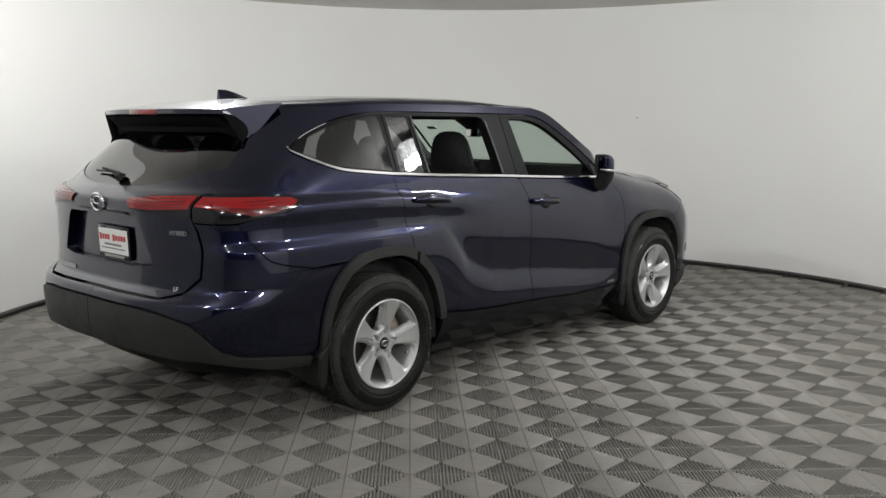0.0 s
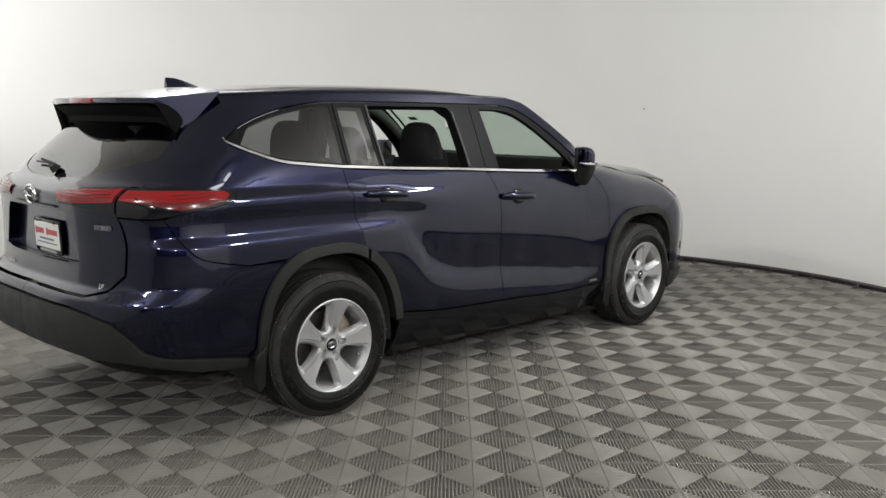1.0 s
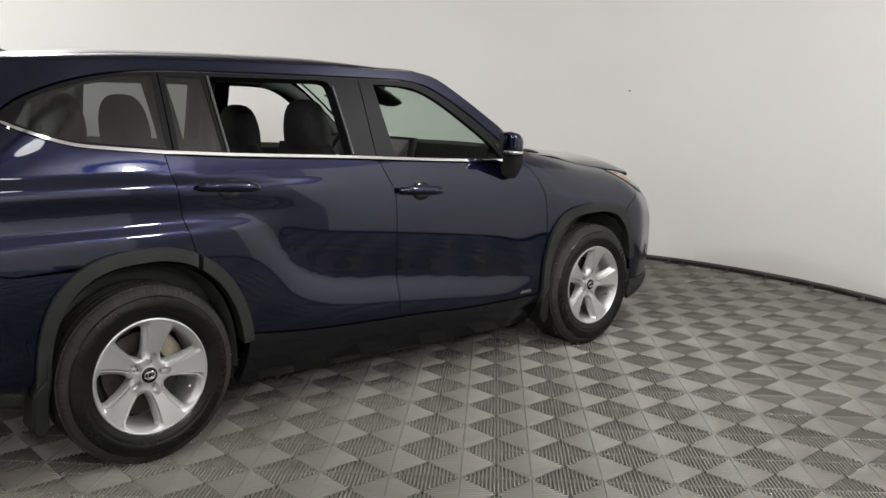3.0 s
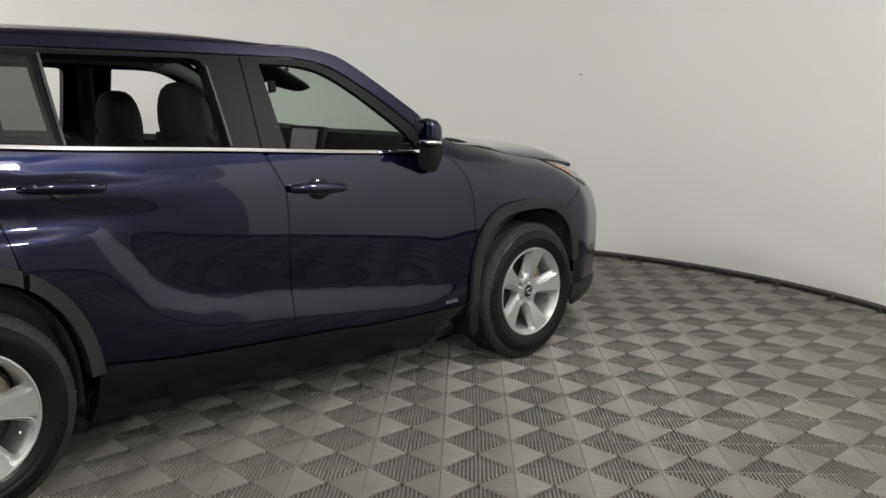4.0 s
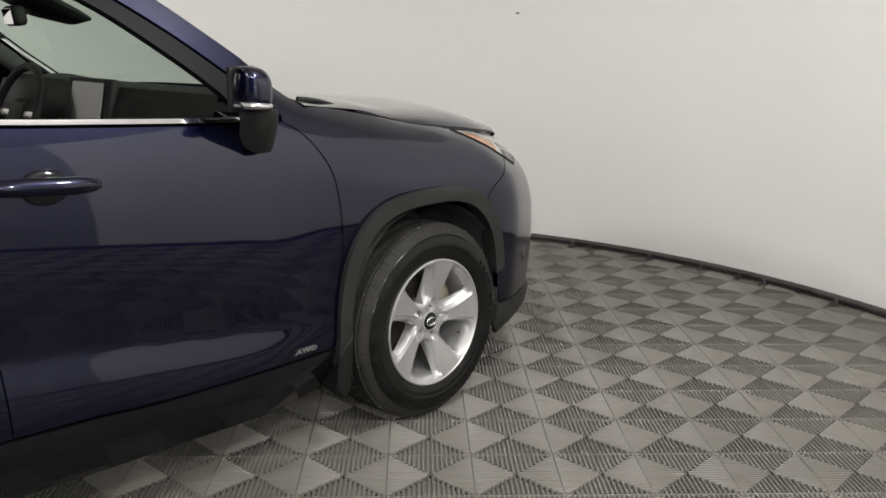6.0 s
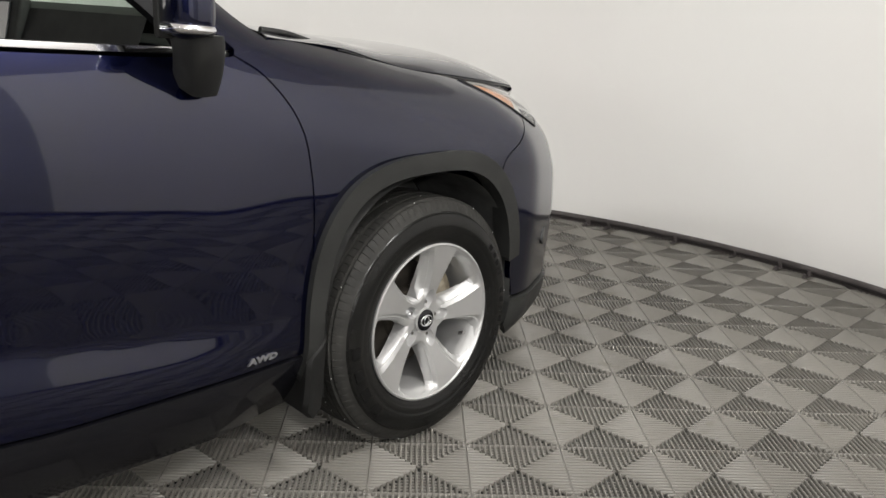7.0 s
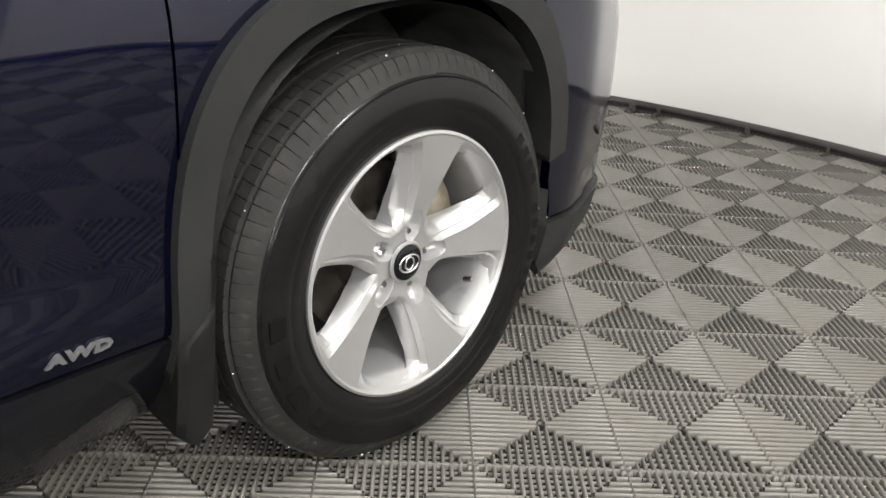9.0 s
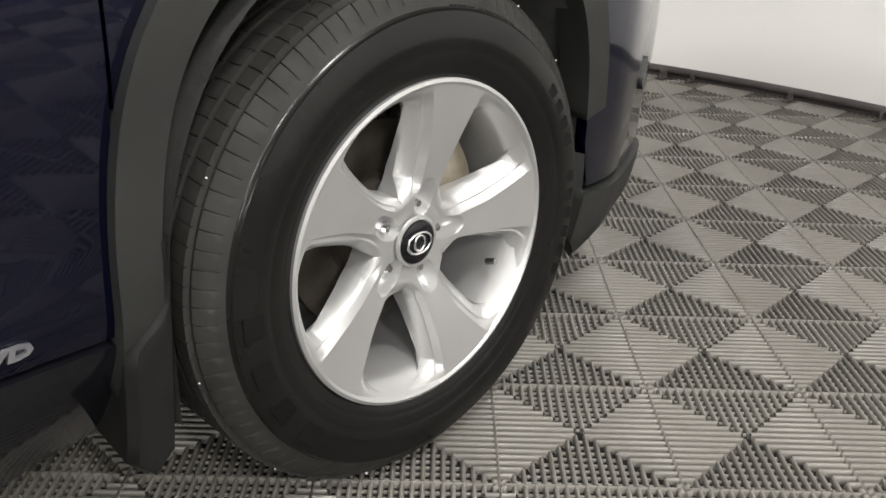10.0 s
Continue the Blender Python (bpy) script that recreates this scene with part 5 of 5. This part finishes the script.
def build_wheel(name):
    w = new(name)
    w.parent = car
    tyre = part("tyre", tyre_mesh(), RUBBER, w, "black road tyre with siped tread", smooth=38)
    tyre.data.materials.append(TREAD)
    # lettering on the side wall as plain bars
    for a in (183, 196, 209, 222):
        part("sidewall_bar", arc_bar(0.293, 0.321, a - 3.2, a + 3.2, 0.1318, 0.0022), DARK_BAR, tyre, smooth=30)
    for k in range(11):
        if k != 4:
            part("sidewall_bar", arc_bar(0.300, 0.320, 36 - 6.0 * k, 39.4 - 6.0 * k, 0.1318, 0.0018), DARK_BAR, tyre, smooth=30)
    bm = bmesh.new()
    for k in range(16):
        arc_bar(0.334, 0.338, 62 + 1.5 * k, 63.0 + 1.5 * k, 0.1205, 0.0016, bm)
    part("sidewall_print", bm, RUBBER, tyre)
    rnd = random.Random(4)
    bm = bmesh.new()
    for k in range(26):
        bmesh.ops.create_icosphere(bm, subdivisions=1, radius=rnd.uniform(0.0012, 0.0024), matrix=pose(*polar(0.3735, rnd.uniform(0, 360), rnd.choice((0.056, 0.0945, 0.014)))))
    tagged(part("tread_stones", bm, WHITE_PLATE, tyre, "small stones stuck in the tread"), kind="stuff")
    alloy = new("alloy_wheel")
    alloy.parent = w
    part("barrel", rim_barrel(), SILVER, alloy, "silver wheel barrel", smooth=50)
    for k in range(5):
        part("spoke", spoke_mesh(76 + 72 * k), SILVER, alloy, "silver alloy spoke", smooth=17)
    bm = lathe([(0.0935, 0.040), (0.0965, 0.039), (0.0975, 0.036), (0.0975, 0.034), (0.091, 0.0325), (0.091, 0.0)], 40)
    part("hub_face", bm, SILVER, alloy, smooth=40)
    # lug nuts at the inner end of the pockets
    for k in range(5):
        a = 76 + 72 * k
        bm = bmesh.new()
        bmesh.ops.create_cone(bm, cap_ends=True, segments=6, radius1=0.0105, radius2=0.0098, depth=0.016, matrix=pose(*polar(0.0545, a, 0.071), 0, 90, 0))
        bmesh.ops.create_cone(bm, cap_ends=True, segments=16, radius1=0.0080, radius2=0.0050, depth=0.006, matrix=pose(*polar(0.0545, a, 0.082), 0, 90, 0))
        part("lug_nut", bm, CHROME, alloy, "chrome lug nut", smooth=30)
    bm = lathe([(0.090, 0.0335), (0.0985, 0.0325), (0.1005, 0.028), (0.101, 0.0)], 32)
    part("centre_cap", bm, GLOSS_BLACK, alloy, "black centre cap", smooth=40)
    bm = bmesh.new()
    for rx, ry, dz in ((0.023, 0.016, 0), (0.010, 0.012, 0.0)):
        tube([(0.1018, rx * math.cos(t), dz + ry * math.sin(t)) for t in np.linspace(0, math.tau, 24, endpoint=False)], 0.0022, 6, bm, True)
    part("cap_emblem", bm, CHROME, alloy, "plain double oval emblem", smooth=60)
    bm = bmesh.new()
    bmesh.ops.create_cone(bm, cap_ends=True, segments=12, radius1=0.006, radius2=0.005, depth=0.020, matrix=pose(*polar(0.190, -26, 0.094), 0, 70, 0))
    part("valve", bm, STEEL, alloy, "tyre valve", smooth=30)
    # brake behind
    brake = new("brake")
    brake.parent = w
    part("disc", lathe([(0.018, 0.0), (0.018, 0.085), (0.004, 0.088), (0.004, 0.162), (-0.022, 0.162), (-0.022, 0.06)], 64), DISC, brake, "worn rusty brake disc", smooth=30)
    part("disc_hat", lathe([(0.020, 0.0), (0.036, 0.050), (0.034, 0.082), (0.005, 0.086)], 40), DISC, brake, smooth=40)
    bm = bmesh.new()
    rows = []
    for a in np.linspace(8, 62, 9):
        rows.append([polar(0.105, a, -0.05), polar(0.105, a, 0.040), polar(0.150, a, 0.048), polar(0.182, a, 0.034), polar(0.186, a, -0.05)])
    loft(rows, bm, True, True)
    bmesh.ops.recalc_face_normals(bm, faces=bm.faces)
    part("caliper", bm, CALIPER, brake, "tarnished brake caliper", smooth=40)
    part("dust_shield", lathe([(-0.05, 0.0), (-0.05, 0.205)], 40), WELL, brake)
    return w


WHEEL_X = 0.830
first = build_wheel("wheel")
first.matrix_basis = pose(WHEEL_X, 0, 0.370)
for y, s in ((2.854, 1), (0, -1), (2.854, -1)):
    copy_thing(first, pose(s * WHEEL_X, y, 0.370, 0, 0, 0 if s > 0 else 180))

# ---- inside the car ----


def cushion(size, at, bevel, turn=(0, 0, 0)):
    return block(size, at, bevel, 4, turn)


def seat(name, x, y, z, wide, back_h, rake, head=True):
    s = new(name)
    s.parent = car
    s.matrix_basis = pose(x, y, z)
    part("seat_cushion", cushion((wide, 0.52, 0.16), (0, 0.0, 0.0), 0.06), SEAT, s, smooth=60)
    rows = []
    for k, u in enumerate(np.linspace(0, 1, 9)):
        w = wide * 0.5 * (0.92 + 0.08 * math.sin(u * math.pi)) * (1 if u < 0.9 else 0.86)
        d = 0.085 * (1 - 0.35 * u) * (1 if u < 0.95 else 0.7)
        yy, zz = -0.20 - rake * u * back_h, 0.04 + u * back_h
        ring_ = []
        for a in np.linspace(0, math.tau, 20, endpoint=False):
            c, sn = math.cos(a), math.sin(a)
            ring_.append((w * math.copysign(abs(c) ** 0.6, c), yy + d * math.copysign(abs(sn) ** 0.7, sn), zz))
        rows.append(ring_)
    bm = loft(rows, closed=True, cap=True)
    bmesh.ops.recalc_face_normals(bm, faces=bm.faces)
    part("seat_back", bm, SEAT, s, smooth=60)
    if head:
        y1, z1 = -0.20 - rake * back_h, 0.04 + back_h
        rows = []
        for u, w, d in ((-0.09, 0.175, 0.055), (-0.04, 0.168, 0.078), (0.02, 0.156, 0.088), (0.07, 0.142, 0.088), (0.12, 0.125, 0.080), (0.155, 0.104, 0.066), (0.178, 0.072, 0.044), (0.186, 0.035, 0.018)):
            rows.append([(w * math.copysign(abs(math.cos(a)) ** 0.7, math.cos(a)), y1 + 0.02 - 0.10 * u + d * math.copysign(abs(math.sin(a)) ** 0.8, math.sin(a)), z1 + 0.035 + u) for a in np.linspace(0, math.tau, 20, endpoint=False)])
        bm = loft(rows, closed=True, cap=True)
        bmesh.ops.recalc_face_normals(bm, faces=bm.faces)
        part("headrest", bm, SEAT, s, "black fabric headrest", smooth=60)
        for dx in (-0.06, 0.06):
            part("headrest_post", tube([(dx, y1 + 0.01, z1 - 0.03), (dx, y1 + 0.01, z1 + 0.05)], 0.007, 8), STEEL, s, smooth=60)
    return s


seat("front_seat", 0.40, 1.46, 0.64, 0.54, 0.585, 0.26)
seat("front_seat", -0.40, 1.52, 0.60, 0.54, 0.585, 0.26)
for x in (0.38, -0.38):
    seat("middle_seat", x, 0.55, 0.66, 0.50, 0.58, 0.34)
for x in (0.42, 0.0, -0.42):
    seat("third_row_seat", x, -0.28, 0.72, 0.40, 0.50, 0.36)

# headliner, floor, door linings
rows = []
for y in np.linspace(-0.55, 1.52, 22):
    rows.append([(p[0] * 0.965, p[1], p[2] - 0.022) for p in roof_row(y)])
part("headliner", loft(rows), HEADLINER, car, "grey cloth headliner", smooth=60)
part("cabin_floor", block((1.5, 3.2, 0.04), (0, 0.95, 0.42)), TRIM, car)
part("load_floor", block((1.3, 0.62, 0.05), (0, -0.72, 0.74), 0.01, 1), TRIM, car)
for s in (1, -1):
    rows = []
    for y in np.linspace(-0.85, 2.33, 36):
        b = float(belt(y))
        t = min(float(body_x(y, b)), 0.9)
        rows.append([(s * (t - 0.02), y, b + 0.010), (s * (t - 0.055), y, b + 0.016), (s * (t - 0.085), y, b - 0.012), (s * (t - 0.10), y, b - 0.20), (s * (t - 0.16), y, b - 0.30), (s * (t - 0.12), y, b - 0.42), (s * (t - 0.10), y, 0.42)])
    part("door_lining", loft(rows), TRIM, car, "dark door lining", smooth=40)
    # inner side of roof rail and pillars
    for nm, pts, r in (("centre_pillar_trim", [(1.20, 1.20), (1.17, 1.40), (1.13, 1.60)], 0.045), ("rear_pillar_trim", [(0.20, 1.25), (0.19, 1.42), (0.17, 1.60)], 0.05), ("windscreen_pillar_trim", [(1.50, 1.61), (1.70, 1.565), (1.90, 1.452), (2.10, 1.315), (2.27, 1.20)], 0.036)):
        line = spline(pts, 4)
        at, n = on_body("S", np.array(line), -r - 0.012)
        part(nm, tube([(s * p[0], p[1], p[2]) for p in at], r, 10), HEADLINER if nm.startswith("windscreen") else TRIM, car, smooth=60)
    line = [(y, float(roof_edge(y)) - 0.025) for y in np.linspace(-0.5, 1.5, 20)]
    at, n = on_body("S", np.array(line), -0.035)
    part("roof_rail_trim", tube([(s * p[0], p[1], p[2]) for p in at], 0.03, 8), HEADLINER, car, smooth=60)
    # D pillar lining
    rows = [[(s * (float(body_x(y, z)) - 0.04), y, z) for y in np.linspace(-0.72 + 0.35 * (z - 1.25), -0.40 + 0.2 * (z - 1.42), 6)] for z in np.linspace(1.25, 1.60, 8)]
    part("tail_pillar_trim", loft(rows), TRIM, car, smooth=60)

# dashboard
rows = []
for x in np.linspace(-0.80, 0.80, 29):
    bow = 0.08 * (1 - (x / 0.8) ** 2)
    hump = 0.035 * math.exp(-((x + 0.37) / 0.20) ** 2)
    rows.append([(x, 2.34 + bow, 1.175), (x, 2.26, 1.225 + hump * 0.3), (x, 2.13, 1.250 + hump * 0.4), (x, 2.06, 1.235 + hump * 0.4), (x, 2.03, 1.16), (x, 2.05, 1.05), (x, 2.00, 0.88), (x, 2.06, 0.60)])
part("dashboard", loft(rows), TRIM, car, "black soft dashboard", smooth=50)
part("glove_box_trim", block((0.50, 0.015, 0.045), (0.50, 2.032, 1.12), 0.006, 2), TRIM, car, "satin dash strip")
part("centre_console", block((0.28, 1.0, 0.30), (0, 1.55, 0.68), 0.05, 3), TRIM, car, smooth=50)
tablet = new("dash_screen")
tablet.parent = car
tablet.matrix_basis = pose(0.03, 2.02, 1.165, -12, 0, 0)
part("screen_housing", block((0.33, 0.035, 0.20), (0, 0.012, 0), 0.012, 3), TRIM, tablet, smooth=40)
part("screen_glass", block((0.24, 0.006, 0.145), (0, -0.008, 0.012), 0.004, 1), SCREEN, tablet, "grey switched-off display")
for x in (-0.14, 0.14):
    bm = bmesh.new()
    bmesh.ops.create_cone(bm, cap_ends=True, segments=16, radius1=0.016, radius2=0.014, depth=0.03, matrix=pose(x, -0.018, -0.07, 90, 0, 0))
    part("screen_knob", bm, CHROME, tablet, "round knob", smooth=40)
wheel_m = pose(-0.38, 1.93, 1.12, 68, 0, 0)
steer = new("steering_wheel")
steer.parent = car
steer.matrix_basis = wheel_m
part("steering_rim", tube([(0.185 * math.cos(a), 0.185 * math.sin(a), 0) for a in np.linspace(0, math.tau, 40, endpoint=False)], 0.016, 10, None, True), TRIM, steer, "black steering wheel rim", smooth=60)
part("steering_boss", block((0.16, 0.12, 0.05), (0, 0, -0.02), 0.03, 3), TRIM, steer, smooth=50)
bm = block((0.12, 0.028, 0.018), (0.12, 0, -0.01), 0.006, 2)
block((0.12, 0.028, 0.018), (-0.12, 0, -0.01), 0.006, 2, bm=bm)
block((0.03, 0.14, 0.018), (0, -0.11, -0.01), 0.006, 2, bm=bm)
part("steering_spokes", bm, STEEL, steer, "satin spokes", smooth=40)
part("steering_column", tube([(0, 0, -0.03), (0, -0.03, -0.28)], 0.045, 12), TRIM, steer, smooth=60)

# inside mirror, camera housing, sun visors
mirror = new("inside_mirror")
mirror.parent = car
mirror.matrix_basis = pose(0.02, 1.80, 1.470, 8, 0, -10)
part("mirror_shell", block((0.15, 0.045, 0.066), (0, 0, 0), 0.016, 3), TRIM, mirror, smooth=50)
part("mirror_pane", block((0.132, 0.004, 0.052), (0, -0.0215, 0), 0.0015, 1), MIRROR, mirror)
part("mirror_arm", tube([(0, 0.02, 0.0), (0, 0.09, 0.05), (0, 0.13, 0.075)], 0.012, 8), TRIM, mirror, smooth=60)
rows = []
for y, w, h in ((1.66, 0.10, 0.030), (1.76, 0.15, 0.075), (1.90, 0.15, 0.080), (2.00, 0.11, 0.055), (2.05, 0.05, 0.02)):
    z = 1.640 - 0.47 * (y - 1.70)
    rows.append([(w * math.cos(a), y, z - h * (0.5 + 0.5 * math.sin(a))) for a in np.linspace(0, math.tau, 14, endpoint=False)])
bm = loft(rows, closed=True, cap=True)
bmesh.ops.recalc_face_normals(bm, faces=bm.faces)
part("sensor_housing", bm, TRIM, car, "black sensor housing at the windscreen", smooth=50)
for s in (1, -1):
    visor = new("sun_visor")
    visor.parent = car
    visor.matrix_basis = pose(s * 0.36, 1.50, 1.612, 12, 0, 0)
    part("visor_board", block((0.42, 0.18, 0.022), (0, 0, 0), 0.008, 2), HEADLINER, visor, "grey sun visor", smooth=40)
    for x in (-0.09, 0.09):
        part("visor_label", block((0.08, 0.045, 0.001), (x, 0.04, -0.0122)), LABEL_PRINT, visor)
for x, y, z in ((-0.50, 1.895, 1.500), (-0.46, 1.925, 1.405)):
    label = part("windscreen_label", block((0.085, 0.040, 0.001)), LABEL_PRINT, car, "dark printed sticker inside the windscreen")
    label.matrix_basis = pose(x, y, z, -30, 0, 0)

# ---- floor of interlocking ribbed tiles ----
RIBS = 18
PITCH = TILE / RIBS
RIB_W, RIB_H = 0.0080, 0.0140


def tile_geometry():
    """One tile round its middle: four triangles of ribs that run square to their edge, lower cross webs, a thin rim and corner pegs."""
    v, f = [], []
    h = TILE / 2

    def bar(a, b, w, top, low, rot, rise, n=6, cap=True):
        """A round-topped bar from a to b in the triangle towards -y, turned by rot quarter turns, its top at z = top."""
        (x0, y0), (x1, y1) = a, b
        d = math.hypot(x1 - x0, y1 - y0)
        ux, uy = (x1 - x0) / d, (y1 - y0) / d
        nx, ny = -uy * w / 2, ux * w / 2
        prof = [(1.0, low)] + [(math.cos(t), top - rise + rise * math.sin(t)) for t in np.linspace(0, math.pi, n + 1)] + [(-1.0, low)]
        q = [(x0 + nx * k, y0 + ny * k, z) for k, z in prof]
        r = [(x1 - ux * 0.0014 + nx * k, y1 - uy * 0.0014 + ny * k, z) for k, z in prof]
        e = [(x1 + nx * k * 0.78, y1 + ny * k * 0.78, min(z, top - 0.0016)) for k, z in prof]
        c, s = ((1, 0), (0, 1), (-1, 0), (0, -1))[rot]
        base, m = len(v), len(prof)
        v.extend((x * c - y * s, x * s + y * c, z) for x, y, z in q + r + e)
        for o in (0, m):
            f.extend((base + o + i, base + o + m + i, base + o + m + 1 + i, base + o + i + 1) for i in range(m - 1))
        if cap:
            f.append(tuple(base + 2 * m + i for i in range(m)))

    for rot in range(4):
        for k in range(RIBS):
            x = -h + (k + 0.5) * PITCH
            top = -abs(x) - 0.0006
            if top - (-h + 0.002) > 0.004:
                bar((x, -h + 0.0022), (x, top), RIB_W, 0.0, -RIB_H, rot, 0.0075)
        # webs across the ribs, lower than them, at the same pitch
        for k in range(RIBS // 2):
            y = -h + (k + 0.92) * PITCH
            if -y > 0.010:
                bar((y + 0.003, y), (-y - 0.003, y), 0.0046, -0.0082, -RIB_H, rot, 0.0020, 3, False)
        bar((-h + 0.001, -h + 0.0013), (h - 0.001, -h + 0.0013), 0.0020, -0.0014, -RIB_H, rot, 0.0008, 3, False)
    for sx_ in (-1, 1):
        for sy_ in (-1, 1):
            base = len(v)
            cx, cy = sx_ * (h - 0.0068), sy_ * (h - 0.0068)
            for z, r in ((-RIB_H, 0.0052), (0.0002, 0.0046)):
                v.extend((cx + r * math.cos(t), cy + r * math.sin(t), z) for t in np.linspace(0, math.tau, 8, endpoint=False))
            f.extend((base + i, base + (i + 1) % 8, base + 8 + (i + 1) % 8, base + 8 + i) for i in range(8))
            f.append(tuple(base + 8 + i for i in range(8)))
    return v, f


floor = new("floor")
tagged(floor, "grey ribbed plastic tiles clipped into a floor", "floor", kind="structure")
tv, tf = tile_geometry()
tile_me = bpy.data.meshes.new("tile")
tile_me.from_pydata(tv, [], tf)
tile_me.materials.append(PLASTIC_TILE)
tile_me.polygons.foreach_set("use_smooth", [True] * len(tile_me.polygons))
spots = []
for i in range(-32, 24):
    for j in range(-40, 22):
        x, y = GRID[0] + (i + 0.5) * TILE, GRID[1] + (j + 0.5) * TILE
        far = math.hypot(x - ROOM_X, y - ROOM_Y) if y > ROOM_Y else abs(x - ROOM_X)
        if far < ROOM_R + 0.5 * TILE and y > ROOM_BACK - 0.1:
            spots.append((math.hypot(x - 2.3, y - 6.6), x, y))
spots.sort()
for _, x, y in spots[:290]:
    shared("tile", tile_me, floor, pose(x, y, 0, 0, 0, 90 * (int(x * 97 + y * 31) % 2) * 2))
base = np.array(tv)
allv, allf = [], []
for _, x, y in spots[290:]:
    n = len(allv) * len(tv)
    allv.append(base + (x, y, 0))
    allf.extend([tuple(n + k for k in q) for q in tf])
rest_me = bpy.data.meshes.new("outer_tiles")
rest_me.from_pydata(np.concatenate(allv).tolist(), [], allf)
rest_me.materials.append(PLASTIC_TILE)
rest_me.polygons.foreach_set("use_smooth", [True] * len(rest_me.polygons))
rest = new("outer_tiles", rest_me)
rest.parent = floor
tagged(rest, kind="stuff")
